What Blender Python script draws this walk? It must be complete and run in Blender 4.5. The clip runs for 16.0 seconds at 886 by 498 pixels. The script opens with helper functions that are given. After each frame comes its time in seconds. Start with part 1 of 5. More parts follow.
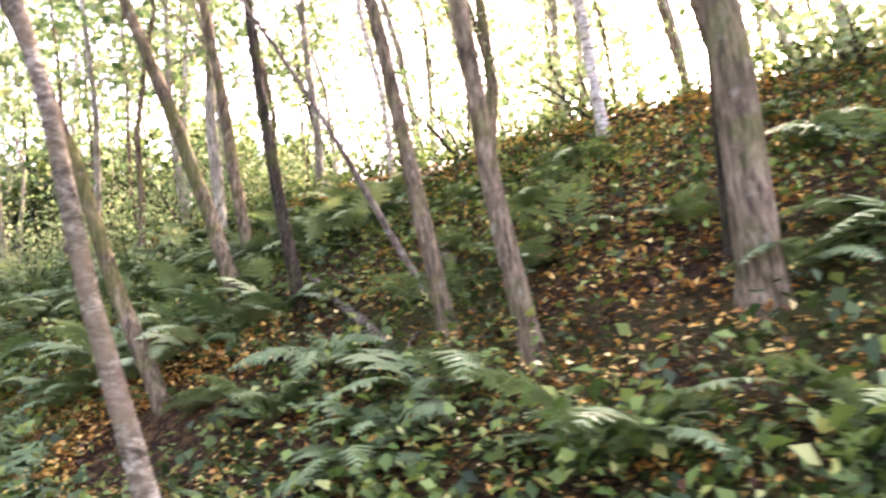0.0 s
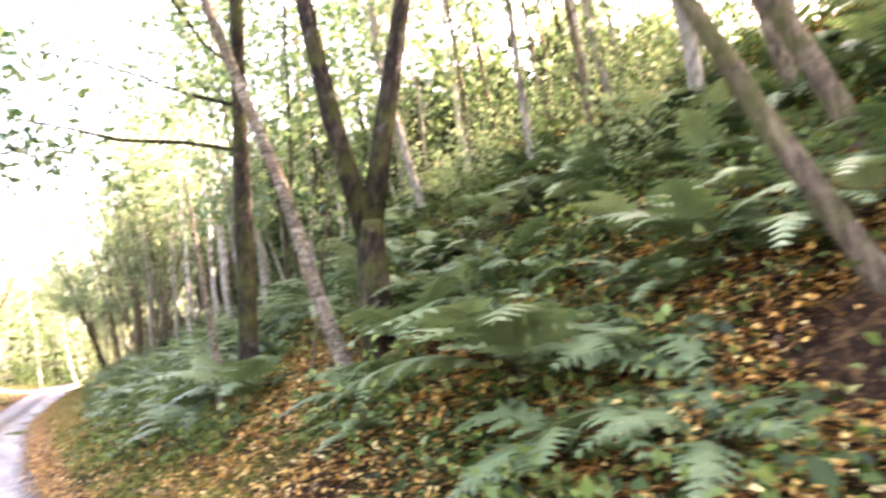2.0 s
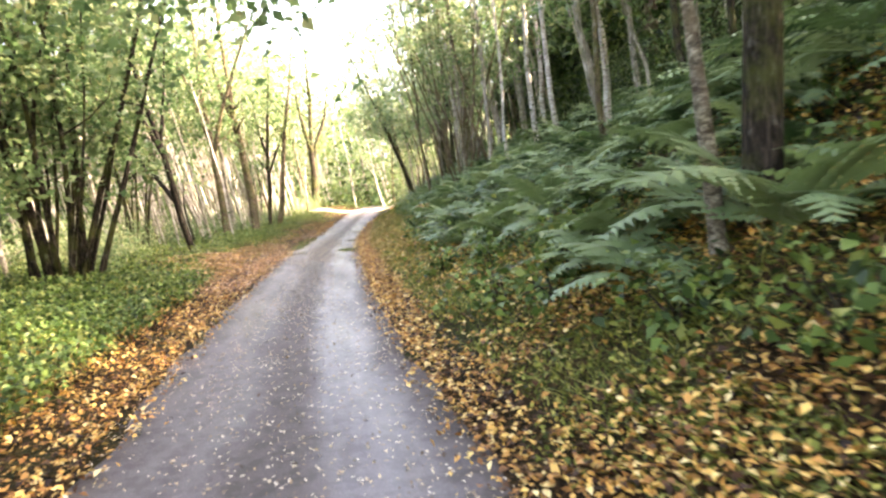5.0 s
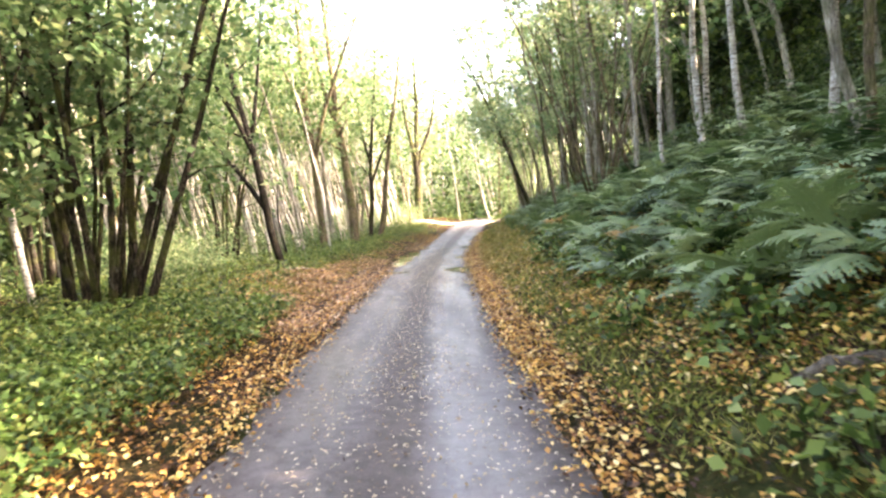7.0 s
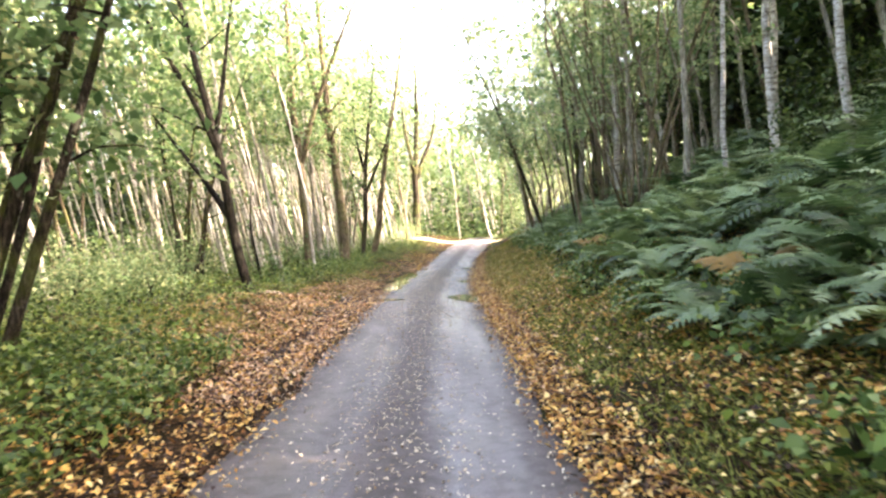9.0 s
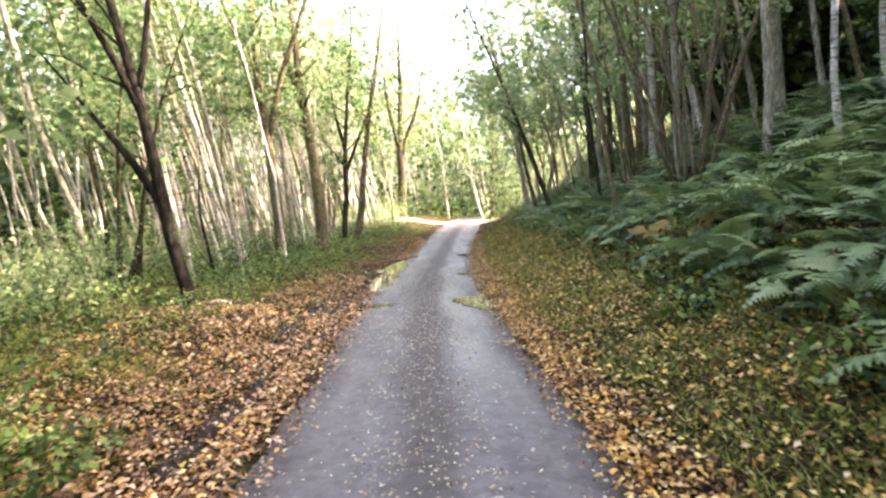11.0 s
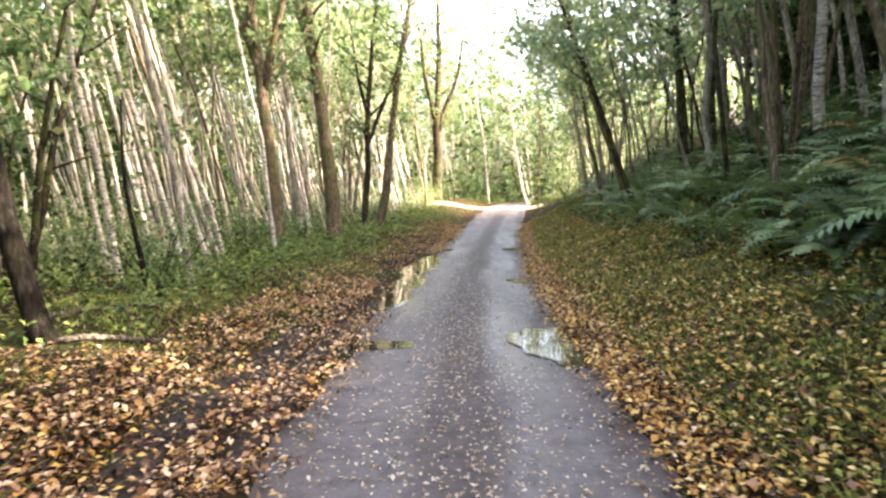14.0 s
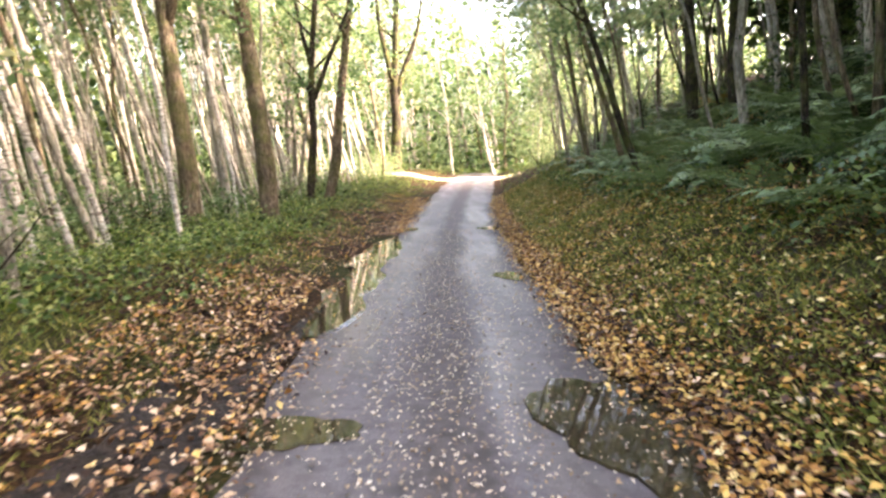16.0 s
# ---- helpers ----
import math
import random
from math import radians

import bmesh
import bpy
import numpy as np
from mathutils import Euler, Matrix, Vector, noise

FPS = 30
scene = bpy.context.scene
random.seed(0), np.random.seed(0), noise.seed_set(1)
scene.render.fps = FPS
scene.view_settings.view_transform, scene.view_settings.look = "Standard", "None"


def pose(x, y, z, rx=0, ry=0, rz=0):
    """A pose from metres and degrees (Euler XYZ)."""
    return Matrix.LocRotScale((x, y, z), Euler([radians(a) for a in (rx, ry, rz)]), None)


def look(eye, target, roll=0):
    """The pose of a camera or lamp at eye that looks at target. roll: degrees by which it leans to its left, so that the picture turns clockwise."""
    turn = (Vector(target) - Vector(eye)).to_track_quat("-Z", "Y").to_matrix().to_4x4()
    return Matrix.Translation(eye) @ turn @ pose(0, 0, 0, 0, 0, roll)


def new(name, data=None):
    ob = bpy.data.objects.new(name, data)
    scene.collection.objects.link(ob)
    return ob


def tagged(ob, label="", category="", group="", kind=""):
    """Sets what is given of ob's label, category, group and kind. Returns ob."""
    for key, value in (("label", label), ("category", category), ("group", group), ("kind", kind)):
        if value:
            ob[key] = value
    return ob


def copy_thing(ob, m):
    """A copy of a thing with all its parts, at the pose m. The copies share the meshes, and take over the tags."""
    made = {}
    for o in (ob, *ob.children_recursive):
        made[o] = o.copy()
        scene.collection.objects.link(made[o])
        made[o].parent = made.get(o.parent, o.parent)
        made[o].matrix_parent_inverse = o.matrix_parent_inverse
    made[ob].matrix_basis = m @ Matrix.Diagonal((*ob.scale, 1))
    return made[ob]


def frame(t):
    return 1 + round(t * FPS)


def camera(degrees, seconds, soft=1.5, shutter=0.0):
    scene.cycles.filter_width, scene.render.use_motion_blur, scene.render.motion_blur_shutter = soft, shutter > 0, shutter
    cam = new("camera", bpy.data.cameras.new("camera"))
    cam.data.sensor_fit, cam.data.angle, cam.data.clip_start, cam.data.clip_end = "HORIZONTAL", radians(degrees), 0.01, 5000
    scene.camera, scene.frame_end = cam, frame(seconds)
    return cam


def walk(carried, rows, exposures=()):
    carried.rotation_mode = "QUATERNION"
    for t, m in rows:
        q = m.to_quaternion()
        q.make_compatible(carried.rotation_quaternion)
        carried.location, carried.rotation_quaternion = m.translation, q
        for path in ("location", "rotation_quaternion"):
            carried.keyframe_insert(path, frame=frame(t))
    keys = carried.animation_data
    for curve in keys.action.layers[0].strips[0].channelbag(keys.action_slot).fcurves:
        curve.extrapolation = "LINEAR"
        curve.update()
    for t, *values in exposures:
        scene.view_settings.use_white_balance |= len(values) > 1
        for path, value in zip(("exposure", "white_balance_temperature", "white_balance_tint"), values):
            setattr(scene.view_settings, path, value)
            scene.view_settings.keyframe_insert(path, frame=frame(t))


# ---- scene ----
cam = camera(69.8, 16.0, soft=2.5, shutter=0.35)
PATH = [
    (0, (0.200, -0.992, 1.530), (1.959, -0.149, 1.971), -5.36),
    (0.5, (0.200, -0.342, 1.530), (1.913, 0.596, 1.961), -3.38),
    (1, (0.200, 0.308, 1.530), (1.810, 1.423, 1.938), -4.28),
    (1.5, (0.200, 0.958, 1.530), (1.669, 2.266, 1.894), -3.59),
    (2, (0.200, 1.608, 1.530), (1.383, 3.194, 1.819), -5.37),
    (2.5, (0.200, 2.258, 1.530), (1.109, 4.035, 1.656), -5.72),
    (3, (0.200, 2.908, 1.530), (0.933, 4.769, 1.488), -7.5),
    (3.5, (0.204, 3.558, 1.560), (0.752, 5.475, 1.406), -5.8),
    (4, (0.168, 4.171, 1.466), (0.691, 6.088, 1.244), -5.0),
    (4.2, (0.167, 4.428, 1.414), (0.657, 6.361, 1.271), -4.9),
    (6.3, (-0.003, 7.937, 1.478), (0.221, 9.912, 1.262), -3.4),
    (6.5, (0.015, 8.214, 1.462), (0.148, 10.205, 1.329), -2.7),
    (7, (0.024, 8.913, 1.455), (0.132, 10.907, 1.348), -2.8),
    (7.5, (0.035, 9.624, 1.458), (0.119, 11.621, 1.387), -4.0),
    (8, (0.018, 10.316, 1.435), (0.106, 12.313, 1.368), -0.5),
    (8.5, (0.032, 11.012, 1.425), (0.195, 13.004, 1.349), -2.5),
    (8.7, (0.036, 11.313, 1.404), (0.159, 13.308, 1.355), -1.3),
    (10.8, (-0.092, 14.549, 1.555), (0.047, 16.543, 1.495), -2.7),
    (11, (-0.086, 14.843, 1.562), (0.085, 16.832, 1.441), -2.2),
    (11.5, (-0.073, 15.599, 1.538), (0.108, 17.588, 1.426), -1.9),
    (12, (-0.017, 16.367, 1.522), (0.096, 18.361, 1.408), -1.8),
    (12.5, (0.008, 17.106, 1.502), (0.116, 19.101, 1.403), -1.7),
    (13, (0.060, 17.842, 1.522), (0.048, 19.842, 1.514), -2.1),
    (13.5, (0.084, 18.566, 1.477), (0.119, 20.564, 1.413), 0.1),
    (14, (0.143, 19.274, 1.467), (0.201, 21.266, 1.302), -0.7),
    (14.5, (0.136, 19.951, 1.437), (0.210, 21.940, 1.246), 0.4),
    (15, (0.178, 20.690, 1.406), (0.284, 22.672, 1.164), -0.3),
    (15.5, (0.188, 21.439, 1.366), (0.289, 23.416, 1.078), -0.4),
    (16, (0.178, 22.200, 1.390), (0.360, 24.176, 1.135), -1.1),
]
walk(cam, [(t, look(eye, target, roll)) for t, eye, target, roll in PATH],
     exposures=[(0.0, 4.83, 7400, 43), (2.0, 5.0, 7750, 40), (3.5, 4.66, 8100, 28), (7.0, 4.4, 7750, 23), (11.0, 4.11, 7450, 22), (14.0, 3.97, 7500, 22), (16.0, 4.15, 7600, 26)])

# ---- world and sun ----
SUN_ELEV, SUN_AZ = 29.0, 100.0         # degrees; azimuth from +y towards +x
world = bpy.data.worlds.new("sky")
scene.world = world
world.use_nodes = True
wn = world.node_tree
bg = wn.nodes["Background"]
sky = wn.nodes.new("ShaderNodeTexSky")
sky.sky_type = "NISHITA"
sky.sun_disc = False
sky.sun_elevation = radians(SUN_ELEV)
sky.sun_rotation = radians(SUN_AZ)
sky.dust_density = 6.0
sky.ozone_density = 1.0
wn.links.new(sky.outputs[0], bg.inputs[0])
bg.inputs[1].default_value = 0.15
sun_data = bpy.data.lights.new("sun", "SUN")
sun_data.energy = 3.2
sun_data.angle = radians(0.6)
sun_data.color = (1.0, 0.94, 0.84)
sun = new("sun", sun_data)
sa, se = radians(SUN_AZ), radians(SUN_ELEV)
SUN_DIR = Vector((math.sin(sa) * math.cos(se), math.cos(sa) * math.cos(se), math.sin(se)))
sun.matrix_world = look(SUN_DIR * 60, (0, 0, 0))


# ---- materials ----
def material(name):
    m = bpy.data.materials.new(name)
    m.use_nodes = True
    return m, m.node_tree, m.node_tree.nodes["Principled BSDF"]


def ramp(nt, source, stops):
    r = nt.nodes.new("ShaderNodeValToRGB")
    els = r.color_ramp.elements
    while len(els) < len(stops):
        els.new(0.5)
    for e, (p, c) in zip(els, stops):
        e.position, e.color = p, (*c, 1)
    nt.links.new(source, r.inputs[0])
    return r


def mixed(nt, fac, a, b, blend="MIX"):
    m = nt.nodes.new("ShaderNodeMix")
    m.data_type, m.blend_type = "RGBA", blend
    for value, slot in ((fac, 0), (a, 6), (b, 7)):
        if isinstance(value, (int, float)):
            m.inputs[slot].default_value = value
        elif isinstance(value, tuple):
            m.inputs[slot].default_value = (*value, 1)
        else:
            nt.links.new(value, m.inputs[slot])
    return m.outputs[2]


def bump(nt, bsdf, height, strength, distance):
    b = nt.nodes.new("ShaderNodeBump")
    b.inputs["Strength"].default_value = strength
    b.inputs["Distance"].default_value = distance
    nt.links.new(height, b.inputs["Height"])
    nt.links.new(b.outputs[0], bsdf.inputs["Normal"])


def coords(nt, stretch=(1, 1, 1)):
    tc = nt.nodes.new("ShaderNodeTexCoord")
    mp = nt.nodes.new("ShaderNodeMapping")
    mp.inputs["Scale"].default_value = stretch
    nt.links.new(tc.outputs["Object"], mp.inputs[0])
    return mp.outputs[0]


def noise_tex(nt, vec, scale, detail=4.0, rough=0.55):
    n = nt.nodes.new("ShaderNodeTexNoise")
    n.inputs["Scale"].default_value = scale
    n.inputs["Detail"].default_value = detail
    n.inputs["Roughness"].default_value = rough
    nt.links.new(vec, n.inputs["Vector"])
    return n.outputs["Fac"]


def leaf_material(name, stops, through_amount=0.45, rough=0.5, tint=(1.0, 1.0, 0.68)):
    """Thin leaf: reflects, and lets light through. stops: colours picked at random leaf by leaf."""
    m, nt, bsdf = material(name)
    geo = nt.nodes.new("ShaderNodeNewGeometry")
    col = ramp(nt, geo.outputs["Random Per Island"], stops).outputs[0]
    nt.links.new(col, bsdf.inputs["Base Color"])
    bsdf.inputs["Roughness"].default_value = rough
    bsdf.inputs["Specular IOR Level"].default_value = 0.22
    tr = nt.nodes.new("ShaderNodeBsdfTranslucent")
    nt.links.new(mixed(nt, 1.0, col, tint, "MULTIPLY"), tr.inputs[0])
    mix = nt.nodes.new("ShaderNodeMixShader")
    mix.inputs[0].default_value = through_amount
    nt.links.new(bsdf.outputs[0], mix.inputs[1])
    nt.links.new(tr.outputs[0], mix.inputs[2])
    nt.links.new(mix.outputs[0], nt.nodes["Material Output"].inputs[0])
    return m


def bark_material(name, dark, mid, pale, streak=(9, 9, 1.8), moss=0.0, bands=0.0, lichen=0.5, brown=0.8):
    m, nt, bsdf = material(name)
    v = coords(nt)
    fine = noise_tex(nt, coords(nt, streak), 4.0, 7.0, 0.7)
    broad = noise_tex(nt, v, 2.0, 4.0)
    col = ramp(nt, fine, [(0.38, dark), (0.5, mid), (0.64, pale)]).outputs[0]
    col = mixed(nt, ramp(nt, broad, [(0.42, (0, 0, 0)), (0.6, (0.55, 0.55, 0.55))]).outputs[0], col, dark)
    if lichen:
        col = mixed(nt, ramp(nt, noise_tex(nt, coords(nt, (1, 1, 0.6)), 9.0, 5.0, 0.7), [(0.58, (0, 0, 0)), (0.68, (lichen, lichen, lichen))]).outputs[0], col, (0.3, 0.3, 0.24))
    if bands:
        ring = noise_tex(nt, coords(nt, (4, 4, 18)), 1.5, 6.0, 0.7)
        col = mixed(nt, ramp(nt, ring, [(0.53, (0, 0, 0)), (0.62, (bands, bands, bands))]).outputs[0], col, (0.05, 0.035, 0.025))
        col = mixed(nt, ramp(nt, noise_tex(nt, v, 3.3, 5.0), [(0.5, (0, 0, 0)), (0.66, (brown, brown, brown))]).outputs[0], col, (0.15, 0.112, 0.075))
    if moss:
        col = mixed(nt, ramp(nt, noise_tex(nt, v, 2.6, 6.0, 0.65), [(0.47, (0, 0, 0)), (0.6, (moss, moss, moss))]).outputs[0], col, (0.07, 0.085, 0.018))
    nt.links.new(col, bsdf.inputs["Base Color"])
    bsdf.inputs["Roughness"].default_value = 0.9
    bsdf.inputs["Specular IOR Level"].default_value = 0.08
    bump(nt, bsdf, fine, 1.0, 0.03)
    return m


BARK_DARK = bark_material("bark_dark", (0.008, 0.007, 0.005), (0.026, 0.02, 0.015), (0.085, 0.068, 0.05), moss=0.5, lichen=0.25)
BARK_BROWN = bark_material("bark_brown", (0.034, 0.026, 0.017), (0.12, 0.092, 0.06), (0.27, 0.215, 0.145), moss=0.55)
BARK_GREY = bark_material("bark_grey", (0.085, 0.076, 0.06), (0.28, 0.255, 0.205), (0.5, 0.47, 0.4), moss=0.35)
BARK_BIRCH = bark_material("bark_birch", (0.19, 0.17, 0.14), (0.5, 0.47, 0.41), (0.7, 0.68, 0.62), (4, 4, 10), moss=0.15, bands=0.9, lichen=0, brown=0.35)
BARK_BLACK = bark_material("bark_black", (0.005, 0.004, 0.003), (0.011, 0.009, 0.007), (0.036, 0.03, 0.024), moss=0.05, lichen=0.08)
BARK_OLD_BIRCH = bark_material("bark_old_birch", (0.035, 0.028, 0.02), (0.19, 0.165, 0.12), (0.46, 0.42, 0.33), (5, 5, 9), moss=0.15, bands=0.9, lichen=0.2)
WOOD_DEAD = bark_material("wood_dead", (0.04, 0.032, 0.025), (0.13, 0.105, 0.08), (0.3, 0.26, 0.21))

LEAF_HERB = leaf_material("leaf_herb", [(0.0, (0.012, 0.03, 0.008)), (0.4, (0.06, 0.11, 0.026)), (0.8, (0.155, 0.23, 0.06)), (1.0, (0.3, 0.31, 0.11))], 0.35, 0.45)
LEAF_MOSS = leaf_material("leaf_moss", [(0.0, (0.02, 0.032, 0.008)), (0.4, (0.1, 0.125, 0.024)), (0.8, (0.25, 0.265, 0.055)), (1.0, (0.44, 0.36, 0.11))], 0.3, 0.6)
LEAF_CANOPY = leaf_material("leaf_canopy", [(0.0, (0.045, 0.095, 0.034)), (0.45, (0.105, 0.175, 0.07)), (0.85, (0.175, 0.24, 0.11)), (1.0, (0.32, 0.32, 0.15))], 0.5, 0.45, (0.97, 1.0, 0.88))
# pale yellow-green leaves; also stands for sunlit foliage near the lane's end
LEAF_LIME = leaf_material("leaf_lime", [(0.0, (0.1, 0.165, 0.065)), (0.5, (0.2, 0.275, 0.13)), (1.0, (0.38, 0.39, 0.21))], 0.5, 0.45, (0.97, 1.0, 0.9))
# bramble and evergreen green; also stands for shade inside the woods
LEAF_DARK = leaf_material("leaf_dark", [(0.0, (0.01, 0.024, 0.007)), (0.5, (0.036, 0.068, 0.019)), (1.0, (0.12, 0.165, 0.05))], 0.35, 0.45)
FERN_GREEN = leaf_material("fern_green", [(0.0, (0.018, 0.045, 0.016)), (0.5, (0.1, 0.165, 0.072)), (1.0, (0.29, 0.36, 0.19))], 0.3, 0.4)
FERN_BROWN = leaf_material("fern_brown", [(0.0, (0.12, 0.07, 0.025)), (0.5, (0.24, 0.14, 0.04)), (1.0, (0.2, 0.18, 0.06))], 0.3, 0.6)
GRASS = leaf_material("grass", [(0.0, (0.045, 0.07, 0.014)), (0.45, (0.14, 0.17, 0.036)), (0.8, (0.26, 0.27, 0.065)), (1.0, (0.46, 0.4, 0.16))], 0.35, 0.6)
LITTER = leaf_material("leaf_litter", [(0.0, (0.016, 0.009, 0.005)), (0.26, (0.07, 0.032, 0.013)), (0.45, (0.32, 0.145, 0.042)), (0.65, (0.56, 0.3, 0.08)), (0.85, (0.7, 0.46, 0.13)), (1.0, (0.82, 0.66, 0.32))], 0.2, 0.5, (1, 0.8, 0.5))
LITTER_TAN = leaf_material("leaf_litter_tan", [(0.0, (0.018, 0.011, 0.008)), (0.3, (0.09, 0.045, 0.026)), (0.55, (0.34, 0.185, 0.1)), (0.8, (0.58, 0.38, 0.21)), (1.0, (0.74, 0.59, 0.42))], 0.2, 0.5, (1, 0.8, 0.6))
LITTER_PALE = leaf_material("leaf_fallen_pale", [(0.0, (0.06, 0.04, 0.024)), (0.3, (0.3, 0.21, 0.12)), (0.6, (0.48, 0.39, 0.27)), (1.0, (0.66, 0.6, 0.48))], 0.15, 0.4, (1, 0.85, 0.6))


def ground_material():
    m, nt, bsdf = material("woodland_soil")
    v = coords(nt)
    big = noise_tex(nt, v, 0.5, 4.0)
    mid = noise_tex(nt, v, 4.0, 6.0, 0.65)
    fine = noise_tex(nt, v, 32.0, 5.0, 0.7)
    cells = nt.nodes.new("ShaderNodeTexVoronoi")
    cells.inputs["Scale"].default_value = 34.0
    nt.links.new(v, cells.inputs["Vector"])
    sep = nt.nodes.new("ShaderNodeSeparateColor")
    nt.links.new(cells.outputs["Color"], sep.inputs[0])
    leafy = ramp(nt, sep.outputs[0], [(0.0, (0.007, 0.004, 0.0025)), (0.4, (0.022, 0.012, 0.006)), (0.75, (0.07, 0.036, 0.014)), (1.0, (0.17, 0.1, 0.038))]).outputs[0]
    soil = ramp(nt, mid, [(0.3, (0.005, 0.0035, 0.002)), (0.5, (0.013, 0.008, 0.005)), (0.7, (0.034, 0.02, 0.01))]).outputs[0]
    moss = ramp(nt, fine, [(0.3, (0.008, 0.015, 0.004)), (0.6, (0.03, 0.045, 0.011)), (0.8, (0.07, 0.085, 0.024))]).outputs[0]
    soil = mixed(nt, 0.45, soil, leafy)
    col = mixed(nt, ramp(nt, big, [(0.46, (0, 0, 0)), (0.62, (0.6, 0.6, 0.6))]).outputs[0], soil, moss)
    nt.links.new(col, bsdf.inputs["Base Color"])
    bsdf.inputs["Roughness"].default_value = 0.95
    bsdf.inputs["Specular IOR Level"].default_value = 0.08
    bump(nt, bsdf, fine, 0.8, 0.03)
    return m


def road_material():
    m, nt, bsdf = material("worn_tarmac")
    v = coords(nt)
    uv = nt.nodes.new("ShaderNodeUVMap")
    uv.uv_map = "lane"
    sep = nt.nodes.new("ShaderNodeSeparateXYZ")
    nt.links.new(uv.outputs[0], sep.inputs[0])
    wob = nt.nodes.new("ShaderNodeMath")
    wob.operation = "MULTIPLY_ADD"
    nt.links.new(noise_tex(nt, coords(nt, (1, 0.5, 1)), 1.5, 4.0), wob.inputs[0])
    wob.inputs[1].default_value = 0.16
    nt.links.new(sep.outputs[0], wob.inputs[2])
    # worn, damp wheel tracks, and grittier strips in the middle and at the edges
    track = ramp(nt, wob.outputs[0], [(0.08, (0, 0, 0)), (0.26, (1, 1, 1)), (0.42, (0.75, 0.75, 0.75)), (0.53, (0, 0, 0)), (0.63, (0, 0, 0)), (0.72, (1, 1, 1)), (0.9, (0.9, 0.9, 0.9)), (1.0, (0, 0, 0))]).outputs[0]
    grit = noise_tex(nt, v, 110.0, 3.0, 0.8)
    mid = noise_tex(nt, v, 7.0, 7.0, 0.7)
    broad = noise_tex(nt, coords(nt, (1.6, 0.3, 1)), 1.0, 4.0)
    col = ramp(nt, grit, [(0.3, (0.034, 0.03, 0.031)), (0.52, (0.078, 0.069, 0.07)), (0.72, (0.19, 0.17, 0.165))]).outputs[0]
    col = mixed(nt, ramp(nt, mid, [(0.46, (0, 0, 0)), (0.58, (0.85, 0.85, 0.85))]).outputs[0], col, (0.036, 0.03, 0.028))
    pale = mixed(nt, 1.0, col, (1.03, 1.0, 1.03), "MULTIPLY")
    dull = mixed(nt, 1.0, col, (0.72, 0.68, 0.64), "MULTIPLY")
    nt.links.new(mixed(nt, track, dull, pale), bsdf.inputs["Base Color"])
    wet = ramp(nt, broad, [(0.35, (0.3, 0.3, 0.3)), (0.62, (0.52, 0.52, 0.52))]).outputs[0]
    nt.links.new(mixed(nt, track, (0.75, 0.75, 0.75), wet), bsdf.inputs["Roughness"])
    bsdf.inputs["Specular IOR Level"].default_value = 0.45
    bump(nt, bsdf, mid, 0.3, 0.012)
    return m


def water_material():
    m, nt, bsdf = material("puddle_water")
    v = coords(nt)
    nt.links.new(ramp(nt, noise_tex(nt, v, 5.0, 4.0), [(0.35, (0.016, 0.012, 0.007)), (0.7, (0.05, 0.04, 0.021))]).outputs[0], bsdf.inputs["Base Color"])
    bsdf.inputs["Roughness"].default_value = 0.03
    bsdf.inputs["IOR"].default_value = 1.33
    bump(nt, bsdf, noise_tex(nt, v, 9.0, 2.0), 0.05, 0.01)
    return m


def sand_material():
    m, nt, bsdf = material("pale_sand")
    v = coords(nt)
    nt.links.new(ramp(nt, noise_tex(nt, v, 3.0, 6.0, 0.65), [(0.3, (0.2, 0.155, 0.1)), (0.7, (0.38, 0.31, 0.22))]).outputs[0], bsdf.inputs["Base Color"])
    bsdf.inputs["Roughness"].default_value = 0.9
    bump(nt, bsdf, noise_tex(nt, v, 25.0), 0.5, 0.02)
    return m


def mud_material():
    m, nt, bsdf = material("wet_mud")
    v = coords(nt)
    nt.links.new(ramp(nt, noise_tex(nt, v, 14.0, 6.0, 0.65), [(0.35, (0.009, 0.007, 0.005)), (0.7, (0.035, 0.025, 0.018))]).outputs[0], bsdf.inputs["Base Color"])
    nt.links.new(ramp(nt, noise_tex(nt, v, 5.0), [(0.4, (0.6, 0.6, 0.6)), (0.65, (0.9, 0.9, 0.9))]).outputs[0], bsdf.inputs["Roughness"])
    bsdf.inputs["Specular IOR Level"].default_value = 0.15
    bump(nt, bsdf, noise_tex(nt, v, 22.0, 5.0), 0.9, 0.03)
    return m


SAND, MUD = sand_material(), mud_material()
SOIL, TARMAC, WATER = ground_material(), road_material(), water_material()

# ---- the lie of the land ----
LANE_Y = (-60, -5, 7, 14, 18, 24, 28, 33, 40, 50, 62)
LANE_X = (-1.2, -0.3, -0.19, -0.14, 0.08, 0.42, 0.68, 1.25, 2.2, 3.9, 6.4)
HALF = 1.18


def lane_x(y):
    return (np.interp(y - 2, LANE_Y, LANE_X) + np.interp(y, LANE_Y, LANE_X) + np.interp(y + 2, LANE_Y, LANE_X)) / 3


def smooth(a, b, v):
    u = np.clip((np.asarray(v, float) - a) / (b - a), 0, 1)
    return u * u * (3 - 2 * u)


def lane_z(y):
    return 1.0 * smooth(33, 62, y) + 1.2 * smooth(60, 110, y)


def waves(x, y):
    return (np.sin(1.3 * x + 0.7 * y + 1) + np.sin(-0.8 * x + 1.9 * y) + np.sin(2.7 * x - 1.1 * y + 2) * 0.6
            + np.sin(3.9 * x + 3.3 * y) * 0.4) / 3


